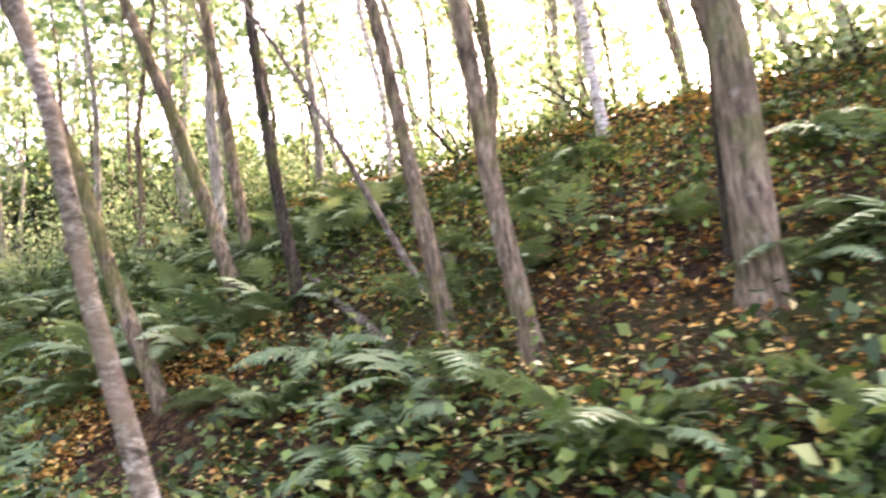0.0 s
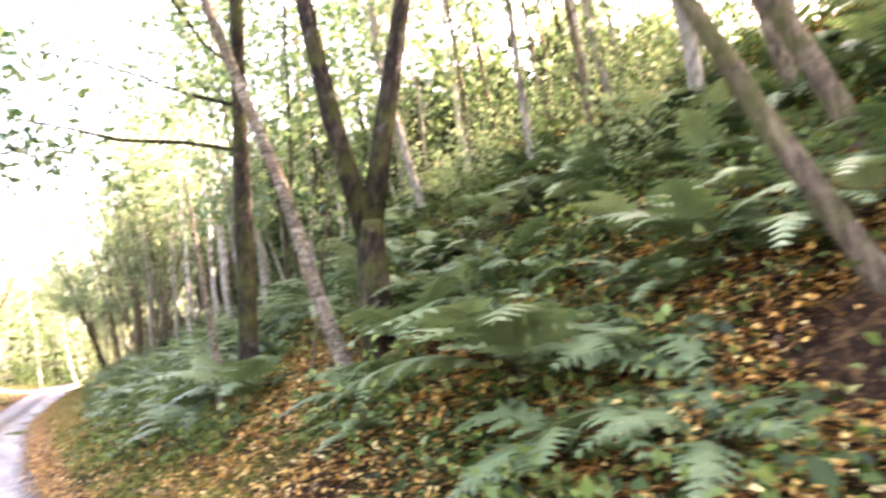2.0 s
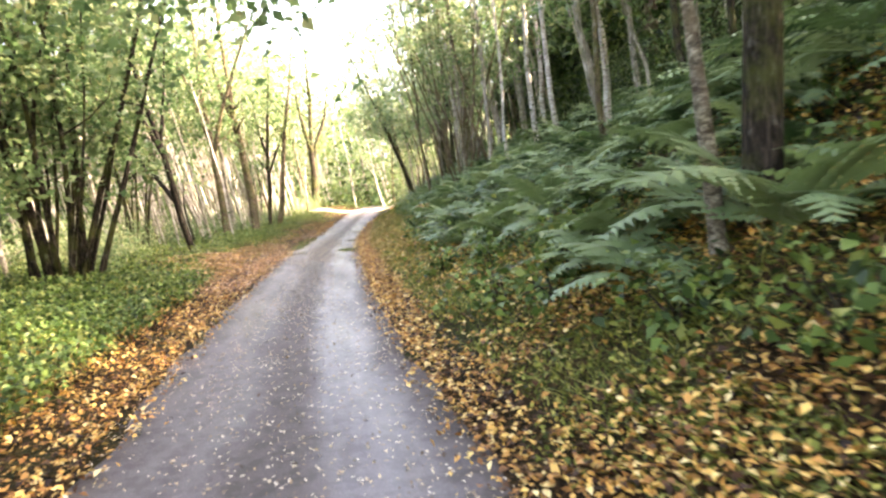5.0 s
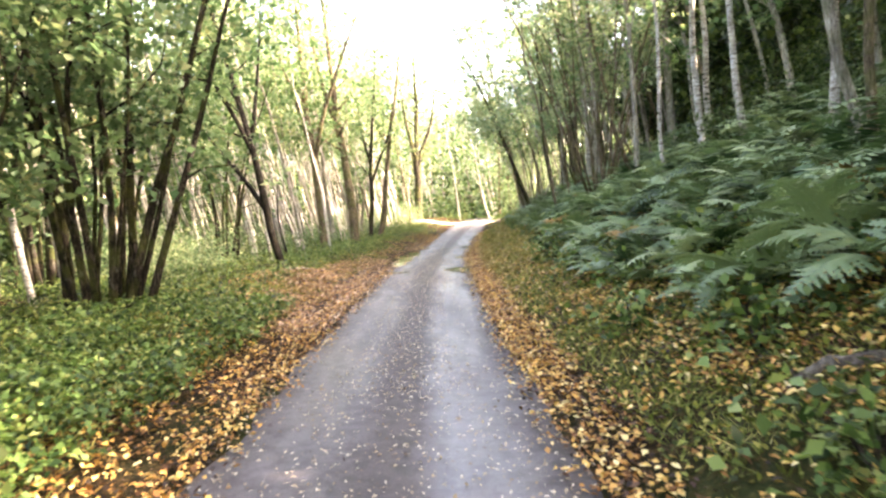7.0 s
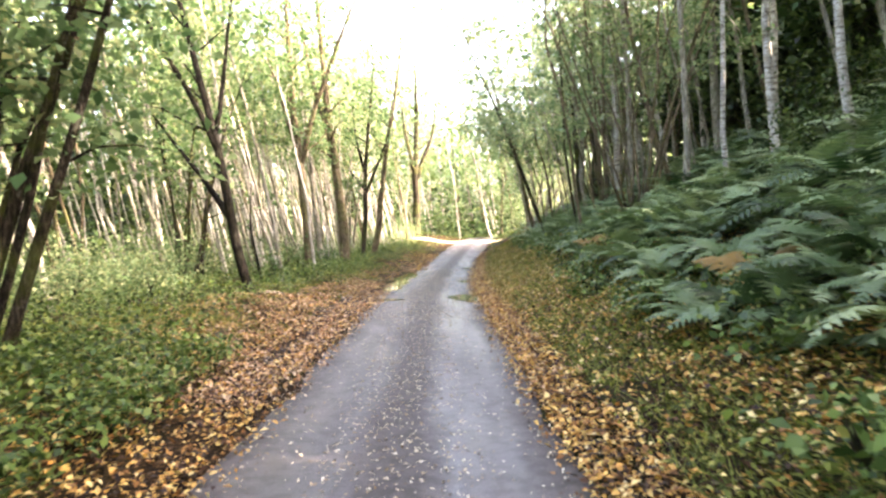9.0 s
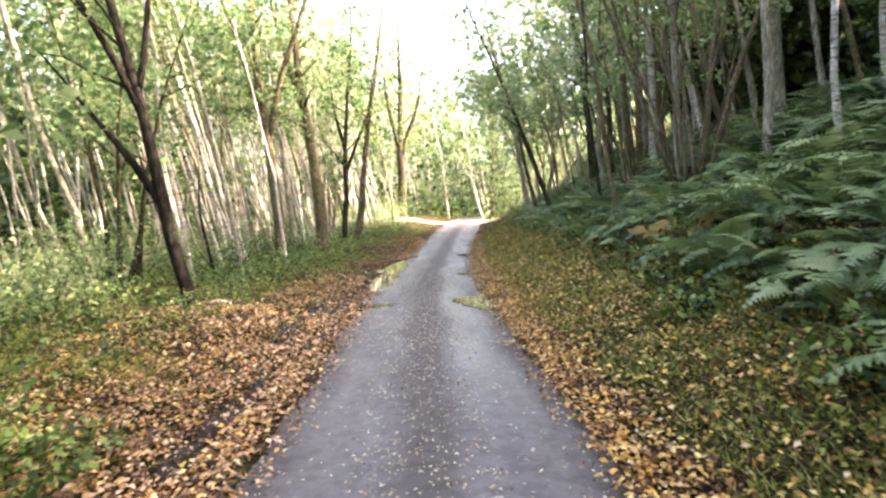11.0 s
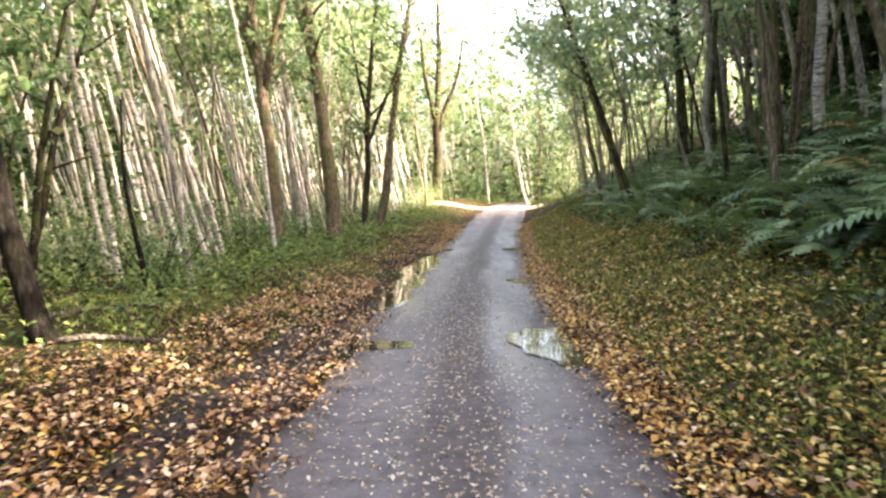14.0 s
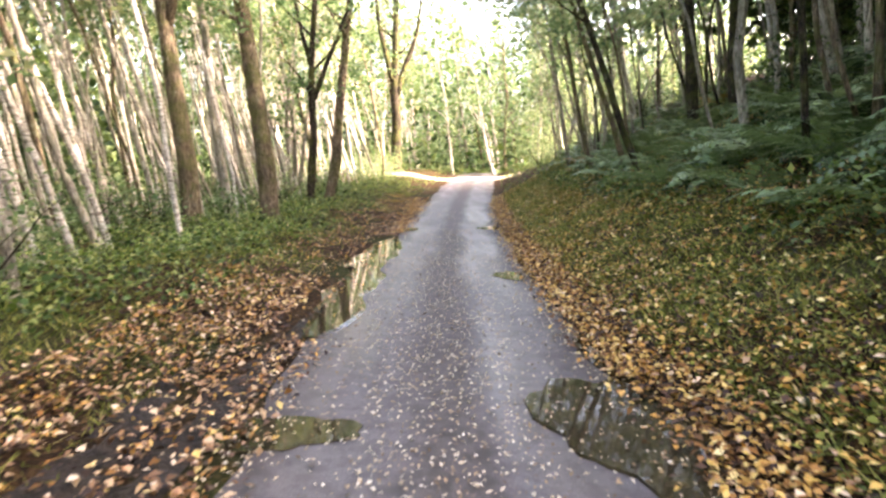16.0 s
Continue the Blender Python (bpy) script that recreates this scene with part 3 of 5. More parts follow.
# ---- trees that stand by the lane ----
BIRCH_LABEL = "slender silver birch with pale banded bark"
DARK_LABEL = "dark mossy trunk with a thin leafy crown"
BROWN_LABEL = "brown-barked woodland tree leaning over the bank"
GREY_LABEL = "tall thin grey woodland pole with a high crown"
SIDE = (
    # kind, x, y, height, radius, lean, bark, forks
    ("forked_tree", -3.06, 24.6, 9.5, 0.105, (-0.2, 0.01), BARK_BLACK, "nearly black trunk that forks above the verge", ((0.3, -0.35, 0.0, 0.6), (0.34, 0.22, 0.1, 0.4), (0.16, -0.55, 0.1, 0.3))),
    ("forked_tree", -3.2, 33.9, 12.0, 0.175, (-0.07, 0.0), BARK_BROWN, "sunlit brown trunk forking above head height", ((0.3, 0.32, 0.0, 0.6), (0.34, -0.3, 0.1, 0.5))),
    ("birch_tree", -5.81, 33.6, 11.0, 0.05, (-0.16, 0.0), BARK_BIRCH, BIRCH_LABEL, ()),
    ("birch_tree", -5.4, 32.4, 10.0, 0.055, (-0.2, 0.02), BARK_BIRCH, BIRCH_LABEL, ()),
    ("birch_tree", -6.3, 37.2, 11.0, 0.055, (-0.1, 0.0), BARK_BIRCH, BIRCH_LABEL, ()),
    ("birch_tree", -6.84, 37.7, 12.0, 0.05, (-0.2, 0.0), BARK_BIRCH, BIRCH_LABEL, ()),
    ("birch_tree", -5.7, 38.6, 12.0, 0.05, (-0.17, 0.0), BARK_BIRCH, BIRCH_LABEL, ()),
    ("birch_tree", -4.7, 29.2, 11.0, 0.045, (-0.18, 0.0), BARK_BIRCH, BIRCH_LABEL, ()),
    ("birch_tree", -5.1, 30.3, 11.0, 0.05, (-0.14, 0.0), BARK_BIRCH, BIRCH_LABEL, ()),
    ("woodland_tree", -3.09, 36.2, 12.0, 0.11, (-0.09, 0.0), BARK_GREY, GREY_LABEL, ()),
    ("woodland_tree", -2.12, 35.6, 12.5, 0.2, (-0.09, 0.01), BARK_BROWN, "stout brown trunk with moss at its foot", ((0.35, -0.2, 0.1, 0.5),)),
    ("woodland_tree", -1.75, 39.2, 9.0, 0.12, (0.07, 0.0), BARK_DARK, DARK_LABEL, ((0.3, 0.4, 0.0, 0.5), (0.4, -0.3, 0.0, 0.4))),
    ("woodland_tree", -1.3, 39.9, 11.0, 0.15, (0.15, -0.01), BARK_BROWN, "slim brown tree leaning over the lane", ()),
    ("woodland_tree", 0.9, 56.0, 13.0, 0.3, (0.02, 0.0), BARK_DARK, "ivy-clad trunk beside the end of the lane", ((0.3, 0.25, 0.0, 0.5), (0.35, -0.25, 0.0, 0.5))),
    ("woodland_tree", -4.0, 13.0, 11.0, 0.11, (0.14, -0.02), BARK_DARK, "dark trunk with boughs that reach over the lane", ((0.4, 0.5, -0.1, 0.4),)),
    ("woodland_tree", 5.15, 34.2, 8.0, 0.075, (-0.38, 0.03), BARK_DARK, BROWN_LABEL, ((0.42, -2.4, -0.6, 0.24),)),
    ("woodland_tree", 5.3, 35.3, 8.5, 0.065, (-0.32, 0.03), BARK_BROWN, BROWN_LABEL, ()),
    ("woodland_tree", 6.74, 35.2, 10.0, 0.13, (-0.09, 0.01), BARK_DARK, DARK_LABEL, ()),
    ("woodland_tree", 6.9, 34.0, 10.0, 0.1, (-0.05, 0.01), BARK_DARK, DARK_LABEL, ()),
    ("woodland_tree", 5.53, 23.8, 11.0, 0.07, (-0.02, 0.0), BARK_GREY, GREY_LABEL, ()),
    ("birch_tree", 5.6, 22.4, 10.0, 0.05, (-0.03, 0.0), BARK_BIRCH, BIRCH_LABEL, ()),
    ("birch_tree", 6.5, 22.4, 11.0, 0.08, (-0.07, 0.0), BARK_BIRCH, BIRCH_LABEL, ()),
    ("birch_tree", 7.2, 23.5, 11.0, 0.075, (-0.05, 0.0), BARK_BIRCH, BIRCH_LABEL, ()),
    ("birch_tree", 6.16, 20.05, 10.0, 0.07, (-0.1, 0.0), BARK_BIRCH, BIRCH_LABEL, ()),
    ("woodland_tree", 9.6, 21.5, 13.0, 0.2, (-0.03, 0.0), BARK_BROWN, "reddish-brown pine trunk on the bank", ()),
    ("woodland_tree", 7.2, 31.5, 10.0, 0.12, (-0.26, 0.02), BARK_GREY, BROWN_LABEL, ()),
    ("woodland_tree", 5.35, 26.3, 10.0, 0.075, (-0.02, 0.0), BARK_GREY, GREY_LABEL, ()),
    ("birch_tree", 1.85, 0.7, 6.5, 0.046, (-0.137, 0.286), BARK_OLD_BIRCH, "young silver birch with peeling pale bark", ()),
    ("woodland_tree", 3.62, 0.64, 9.0, 0.06, (-0.07, 0.14), BARK_BROWN, "slim brown pole leaning on the bank", ()),
    ("woodland_tree", 3.38, 0.07, 9.0, 0.068, (-0.036, 0.075), BARK_BROWN, "grey-barked tree with a dark foot on the bank", ()),
    ("woodland_tree", 3.5, -1.04, 11.0, 0.11, (0.03, -0.06), BARK_BROWN, "thick brown trunk standing on the bank", ()),
    ("woodland_tree", 3.85, -0.98, 10.0, 0.08, (0.04, -0.04), BARK_DARK, "dark trunk beside a thicker tree on the bank", ()),
    ("woodland_tree", 4.36, 2.98, 9.0, 0.076, (-0.14, 0.292), BARK_BROWN, "slender brown pole leaning along the slope", ()),
    ("woodland_tree", 5.2, 3.65, 9.5, 0.07, (-0.07, 0.15), BARK_BROWN, "slender brown pole leaning along the slope", ()),
    ("woodland_tree", 3.29, 2.68, 8.0, 0.062, (-0.173, 0.362), BARK_BROWN, "slim brown stem leaning beside a young birch", ()),
    ("woodland_tree", 4.0, 2.02, 8.0, 0.055, (-0.061, 0.127), BARK_DARK, "thin dark pole leaning on the bank", ()),
    ("woodland_tree", 2.74, 9.0, 11.0, 0.12, (0.02, -0.01), BARK_DARK, "straight dark trunk rising out of bracken", ((0.27, -4.5, 1.0, 0.42), (0.32, -4.0, 3.2, 0.42), (0.36, -2.6, -0.6, 0.36))),
    ("birch_tree", 5.66, 28.0, 10.5, 0.085, (-0.05, 0.0), BARK_BIRCH, BIRCH_LABEL, ()),
    ("woodland_tree", 7.85, 27.0, 11.0, 0.12, (-0.05, 0.0), BARK_GREY, GREY_LABEL, ()),
    ("woodland_tree", 5.6, 38.5, 9.0, 0.07, (-0.2, -0.02), BARK_BROWN, "leaning brown tree with leafy boughs over the lane", ((0.42, -2.2, -0.5, 0.22), (0.55, -2.0, 0.6, 0.2))),
    ("woodland_tree", 6.1, 42.0, 9.5, 0.07, (-0.18, 0.0), BARK_GREY, "leaning grey tree with leafy boughs over the lane", ((0.45, -2.0, -0.6, 0.22), (0.58, -1.8, 0.4, 0.2))),
    ("woodland_tree", -3.5, 9.8, 10.0, 0.12, (0.03, 0.02), BARK_DARK, "dark trunk with long leafy boughs over the lane", ((0.31, 4.0, 0.0, 0.36), (0.36, 3.6, -1.6, 0.38), (0.42, 3.0, -0.6, 0.36))),
    ("birch_tree", 2.89, 6.72, 8.0, 0.075, (-0.27, 0.14), BARK_OLD_BIRCH, "leaning birch with rough brown and pale bark", ()),
)
for i, (kind, x, y, h, r, lean, bark, label, forks) in enumerate(SIDE):
    make_tree(kind, x, y, h, r, lean, bark, LEAF_LIME if y < 5 or x > 4 and y > 24 else LEAF_CANOPY, 1500 if x > 4 and y > 20 and not forks else 2400, 0.12, 11, 0.3 if y > 12 else 0.5, 2.2 if y > 12 else 1.6, label, "", 100 + i, forks, 10)

make_tree("forked_tree", 2.98, 6.38, 1.32, 0.15, (0.0, 0.0), BARK_DARK, LEAF_CANOPY, 1800, 0.12, 0, 0.5, 2.0, "mossy trunk that forks low into a wide V", "", 140,
          ((0.9, 0.2, -0.1, 5.5), (0.85, -0.17, 0.08, 6.0)), 12, 0.02, 1.4, 0.12)


def build_coppice(x, y, stems, seed, label, leaves=2600, height=7.5, spread=0.3, bark=BARK_DARK, leaf=None, thick=0.055):
    """A coppiced stool: many stems that fan out of one stump."""
    rng = np.random.default_rng(seed)
    root = thing("coppice_tree", (x, y, float(ground_z(x, y)) - 0.05), label, "tree", "coppiced trees by the lane")
    tips = []
    wide = 0.3 if stems < 15 else 0.5
    for i in range(stems):
        a = 2 * math.pi * i / stems + rng.uniform(-0.3, 0.3)
        tilt = rng.uniform(0.08, 1) * spread
        verts, faces = [], []
        h = height * rng.uniform(0.7, 1.1)
        foot = Vector((math.cos(a) * wide * rng.uniform(0.3, 1), math.sin(a) * wide * rng.uniform(0.3, 1), -0.05))
        pts = bent(rng, foot, (math.cos(a) * tilt, math.sin(a) * tilt, 1), h, 9, 0.05, 0.0)
        r = thick * rng.uniform(0.6, 1.35)
        tube(pts, [r * (1.25 if j == 0 else 1) * (1 - 0.8 * j / 9) for j in range(10)], 8, verts, faces, rng, 0.06)
        for j in range(3, 9):
            if rng.random() < 0.75:
                b = rng.uniform(0, 6.283)
                limb = bent(rng, pts[j], (math.cos(b), math.sin(b), rng.uniform(0.2, 0.9)), rng.uniform(0.5, 1.5), 3, 0.2)
                tube(limb, [r * 0.35, r * 0.25, r * 0.15, 0.004], 4, verts, faces)
                tips += limb[1:]
        tips += pts[5:]
        part("stem", mesh_of("stem", verts, faces, bark), root)
    t = np.array([tuple(v) for v in tips])
    pick = sprays(rng, t, leaves, 0.3)
    part("crown", quads_mesh("crown", leaf_quads(rng, pick, 0.12, 0.3, 0.65), leaf or LEAF_CANOPY), root, "loose green leaves along the stems")


build_coppice(-3.95, 17.4, 19, 1, "hazel stool with many dark stems fanning from one stump", 11500, 7.8, 0.32, BARK_DARK, None, 0.05)
build_coppice(-5.4, 16.2, 9, 12, "leafy hazel stool with low hanging leaves", 7500, 5.6, 0.5, BARK_DARK, None, 0.035)
build_coppice(-6.2, 14.2, 9, 10, "leafy hazel stool with dark leaning stems", 7000, 7.0, 0.5)
build_coppice(-6.3, 17.0, 9, 2, "leafy hazel stool with dark leaning stems", 8000, 7.0, 0.5)
build_coppice(-7.6, 22.5, 8, 3, "leafy hazel stool with dark leaning stems", 7000, 7.5, 0.4)
build_coppice(5.1, 25.2, 11, 4, "coppice stool on the bank leaning over the lane", 2400, 9.0, 0.3, BARK_BROWN, LEAF_LIME, 0.038)
build_coppice(5.5, 28.5, 8, 5, "coppice stool on the bank leaning over the lane", 2200, 9.0, 0.3, BARK_BROWN, LEAF_LIME, 0.038)
build_coppice(6.2, 40.0, 9, 6, "coppice stool on the bank leaning over the lane", 3000, 8.0, 0.45, BARK_GREY, LEAF_LIME, 0.038)
build_coppice(-2.6, 42.5, 7, 7, "thin grey coppice stems beside the lane", 3000, 9.0, 0.25, BARK_GREY)
build_coppice(7.0, 46.0, 9, 8, "coppice stool on the bank leaning over the lane", 4500, 7.0, 0.6, BARK_GREY, LEAF_LIME, 0.035)
build_coppice(-5.2, 27.5, 6, 9, "thin hazel stems among undergrowth", 2500, 6.0, 0.4, BARK_DARK)


# ---- the woods on both sides ----
def build_woods():
    rng = np.random.default_rng(11)
    placed = [(t[1], t[2]) for t in SIDE] + [(-4.0, 18.1), (-6.3, 17), (-6.2, 14.2), (-7.6, 22.5), (5.1, 25.2), (5.5, 28.5)]

    def free(x, y, gap):
        return all((x - a) ** 2 + (y - b) ** 2 > gap * gap for a, b in placed)

    made = 0
    tries = 0
    while made < 175 and tries < 4000:           # poles left of the lane
        tries += 1
        y = rng.uniform(12, 66)
        x = float(lane_x(y)) - 3.6 - abs(rng.normal()) * 7 - (1.0 if y < 22 else 0)
        if not free(x, y, 0.75) or 17 < y < 27 and x > -5.6:
            continue
        placed.append((x, y))
        pale = rng.random() < 0.8
        white = pale and made % 3 != 2
        make_tree("birch_tree" if white else "pole_tree", x, y, rng.uniform(10.5, 15) if y < 34 else rng.uniform(8.5, 13), rng.uniform(0.035, 0.07),
                  (rng.normal(-0.16, 0.08), rng.normal(0, 0.05)), BARK_BIRCH if white else (BARK_GREY if pale else BARK_BROWN),
                  LEAF_LIME if made % 3 == 1 else LEAF_CANOPY, 1250, 0.14, 8, 0.28 if y < 26 else 0.42, 2.1,
                  "slender pale pole leaning in dense young woodland" if pale else "thin brown pole in dense young woodland", "young trees left of the lane", 300 + made, (), 7, 0.09)
        made += 1
    made = 0
    tries = 0
    while made < 34 and tries < 4000:            # the same wood goes on behind the start
        tries += 1
        y = rng.uniform(-14, 12)
        x = float(lane_x(y)) - rng.uniform(4.2, 16)
        if not free(x, y, 1.3):
            continue
        placed.append((x, y))
        make_tree("pole_tree", x, y, rng.uniform(9, 13), rng.uniform(0.05, 0.09), (rng.normal(-0.05, 0.06), rng.normal(0, 0.05)), BARK_GREY if made % 2 else BARK_BROWN,
                  LEAF_CANOPY, 600, 0.19, 8, 0.3, 2.4, "thin tree in young woodland beside the lane", "young trees left of the lane", 1600 + made, (), 6, 0.09)
        made += 1
    made = 0
    tries = 0
    while made < 110 and tries < 5000:            # close-set pale stems, almost bare below
        tries += 1
        y = rng.uniform(30, 52)
        x = float(lane_x(y)) - rng.uniform(4.3, 12)
        if not free(x, y, 0.36):
            continue
        placed.append((x, y))
        make_tree("birch_tree", x, y, rng.uniform(9, 12), rng.uniform(0.03, 0.055), (rng.normal(-0.2, 0.06), rng.normal(0, 0.04)), BARK_BIRCH if made % 4 else BARK_GREY,
                  LEAF_CANOPY, 380, 0.14, 5, 0.5, 1.6, "thin pale stem leaning in a close-set stand", "young trees left of the lane", 1300 + made, (), 6, 0.1)
        made += 1
    made = 0
    tries = 0
    while made < 120 and tries < 4000:           # trees on the bank
        tries += 1
        y = rng.uniform(-9, 62)
        s = 4.6 + abs(rng.normal()) * 7
        if 43 < y < 56:
            continue
        if y < 12:
            s = 6.0 + abs(rng.normal()) * 7
        x = float(lane_x(y)) + s
        if not free(x, y, 0.8 if y > 12 else 1.15):
            continue
        placed.append((x, y))
        # deep in the wood, dark leaf and bark colours stand for shade
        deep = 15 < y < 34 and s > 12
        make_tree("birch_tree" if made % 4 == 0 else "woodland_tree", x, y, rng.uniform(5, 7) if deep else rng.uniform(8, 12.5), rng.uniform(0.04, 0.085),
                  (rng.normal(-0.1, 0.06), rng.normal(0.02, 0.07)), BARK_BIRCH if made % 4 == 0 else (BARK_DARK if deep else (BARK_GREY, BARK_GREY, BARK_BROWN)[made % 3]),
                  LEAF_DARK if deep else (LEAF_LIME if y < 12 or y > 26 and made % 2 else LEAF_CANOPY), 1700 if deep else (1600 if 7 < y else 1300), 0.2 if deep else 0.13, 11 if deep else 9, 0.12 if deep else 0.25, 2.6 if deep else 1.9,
                  "dense tree coloured dark for the shaded wood above the bank" if deep else "slender tree growing on the wooded bank", "trees on the bank", 600 + made, (), 7, 0.09)
        made += 1
    made = 0
    tries = 0
    while made < 46 and tries < 3000:            # thin trees on the steep bank, above the start of the walk
        tries += 1
        y = rng.uniform(-9, 16)
        s = rng.uniform(6.5, 15) if y < 6 else rng.uniform(4.8, 12)
        x = float(lane_x(y)) + s
        if not free(x, y, 0.8):
            continue
        placed.append((x, y))
        make_tree("sapling", x, y, rng.uniform(7, 11), rng.uniform(0.035, 0.07), (rng.normal(-0.08, 0.06), rng.normal(0.08, 0.08)), (BARK_GREY, BARK_BROWN, BARK_DARK)[made % 3],
                  LEAF_LIME if y < 6 else LEAF_CANOPY, 1400 if y < 6 else 1600, 0.12, 9, 0.22, 2.0, "thin tree near the crest of the steep bank", "trees on the bank", 1200 + made, (), 7, 0.09)
        made += 1
    made = 0
    tries = 0
    while made < 42 and tries < 3000:            # thin leaning stems on the bank beside the lane
        tries += 1
        y = rng.uniform(26, 47)
        x = float(lane_x(y)) + rng.uniform(3.6, 9)
        if not free(x, y, 0.45):
            continue
        placed.append((x, y))
        make_tree("sapling", x, y, rng.uniform(7, 10.5), rng.uniform(0.025, 0.05), (rng.normal(-0.2, 0.1), rng.normal(0, 0.06)), (BARK_BROWN, BARK_DARK, BARK_GREY)[made % 3],
                  LEAF_LIME if made % 2 else LEAF_CANOPY, 620, 0.13, 6, 0.25, 2.0, "thin leaning stem on the bank beside the lane", "trees on the bank", 1500 + made, (), 6, 0.12)
        made += 1
    made = 0
    tries = 0
    while made < 108 and tries < 6000:            # the dark evergreen wood above the bank, leaf colour deepened for its shade
        tries += 1
        y, s = rng.uniform(10.5, 43), rng.uniform(9.6, 19)
        # gap that lets the sun through to the left verge
        if 20.5 < y < 22.2:
            continue
        x = float(lane_x(y)) + s
        if not free(x, y, 0.9):
            continue
        placed.append((x, y))
        # low ones before y 21 are added to keep sun off the lane
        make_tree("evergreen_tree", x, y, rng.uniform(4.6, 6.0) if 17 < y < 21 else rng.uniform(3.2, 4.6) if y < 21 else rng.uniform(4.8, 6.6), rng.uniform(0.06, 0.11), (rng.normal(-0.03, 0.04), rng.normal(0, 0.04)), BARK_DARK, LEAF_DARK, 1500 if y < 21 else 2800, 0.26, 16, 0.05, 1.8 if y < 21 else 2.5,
                  "dense tree coloured dark for the shaded wood above the bank", "trees on the bank", 800 + made, (), 7, 0.06)
        made += 1


build_woods()


def build_far_woods():
    """The wood beyond the end of the lane, too far to tell tree from tree."""
    rng = np.random.default_rng(21)
    verts, faces, cloud = [], [], []
    for i in range(250):
        if i < 130:
            y = rng.uniform(62, 120)
            x = rng.uniform(-45, 55)
        elif i < 200:
            y, x = rng.uniform(8, 70), rng.uniform(-40, -15)
        else:
            y, x = rng.uniform(-12, 70), rng.uniform(20, 45)
        if 2 < x < 34 and 39 < y < 61:
            continue
        z = float(ground_z(x, y))
        h = rng.uniform(9, 15)
        lx, ly = rng.normal(-0.06, 0.06), rng.normal(0, 0.05)
        tube([(x, y, z - 0.1), (x + lx * h * 0.5 + 0.1, y + ly * h * 0.5, z + h * 0.5), (x + lx * h, y + ly * h, z + h)], [rng.uniform(0.07, 0.14), 0.07, 0.02], 6, verts, faces)
        n = 480
        c = np.array((x, y, z)) + np.stack([rng.normal(size=n) * 1.7 + lx * h * 0.6, rng.normal(size=n) * 1.7, h * rng.uniform(0.12, 1.05, n)], 1)
        cloud.append(c)
    low = np.concatenate([np.stack([rng.uniform(-42, -9, 15000), rng.uniform(8, 80, 15000), rng.gamma(1.6, 0.6, 15000)], 1), np.stack([rng.uniform(-12, 26, 9000), rng.uniform(58, 90, 9000), rng.gamma(1.6, 0.6, 9000)], 1),
                          np.stack([rng.uniform(11, 34, 9000), rng.uniform(10, 60, 9000), rng.gamma(1.5, 0.4, 9000)], 1)])
    high = np.concatenate([np.stack([rng.uniform(13, 45, 22000), rng.uniform(28, 100, 22000), rng.uniform(0.5, 12, 22000)], 1),
                           np.stack([rng.uniform(-14, 32, 20000), rng.uniform(64, 100, 20000), rng.uniform(0.3, 9.5, 20000)], 1)])
    high = np.concatenate([high, np.stack([rng.uniform(-46, -15, 30000), rng.uniform(14, 105, 30000), rng.uniform(0.3, 8, 30000)], 1),
                           np.stack([rng.uniform(-20, 36, 12000), rng.uniform(80, 105, 12000), rng.uniform(0.3, 10, 12000)], 1)])
    high = np.concatenate([high, np.stack([rng.uniform(-26, -11.5, 32000), rng.uniform(13, 70, 32000), rng.gamma(2.2, 1.4, 32000)], 1)])
    clump = np.sin(high[:, 0] * 0.9 + high[:, 2] * 0.5) + np.sin(high[:, 1] * 0.7 + 2) + np.sin(high[:, 2] * 1.3 + high[:, 0] * 0.4)
    low = np.concatenate([low, high[clump > -0.6]])
    keep = ~((low[:, 1] < 55) & (low[:, 1] > 49) & (low[:, 0] > 2)) & ~((low[:, 1] < 61) & (low[:, 1] > 40) & (low[:, 0] > 9) & (low[:, 0] < 31))
    low = low[keep]
    low[:, 2] += ground_z(low[:, 0], low[:, 1])
    cloud.append(low)
    woods = thing("far_woodland", (0, 0, 0), "distant sunlit woodland of thin pale trunks and green leaves", "woodland", "", "stuff")
    part("trunks", mesh_of("trunks", verts, faces, BARK_GREY), woods)
    c = np.concatenate(cloud)
    # most leaves left of the lane go dark to stand for the wood's shade
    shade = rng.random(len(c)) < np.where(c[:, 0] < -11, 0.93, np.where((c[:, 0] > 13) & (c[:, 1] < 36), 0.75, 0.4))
    part("foliage", quads_mesh("foliage", leaf_quads(rng, c[~shade], 0.36, 0.3, 0.7), LEAF_CANOPY), woods)
    part("foliage", quads_mesh("foliage", leaf_quads(rng, c[shade], 0.42, 0.3, 0.7), LEAF_DARK), woods, "leaves coloured dark for the shade inside the wood")


build_far_woods()

re = np.random.default_rng(23)
for i in range(46):                              # the trees that close the view at the end of the lane
    yy, xx = re.uniform(57, 78), re.uniform(-9, 20)
    make_tree("woodland_tree", xx, yy, re.uniform(9, 14), re.uniform(0.06, 0.13), (re.normal(-0.06, 0.07), re.normal(0, 0.04)), (BARK_GREY, BARK_BROWN, BARK_BIRCH)[i % 3], LEAF_LIME if i % 3 == 0 else LEAF_CANOPY, 1100, 0.15, 10, 0.2, 2.6,
              "tree in the wood that closes the end of the lane", "trees at the lane's end", 860 + i, (), 7, 0.08)


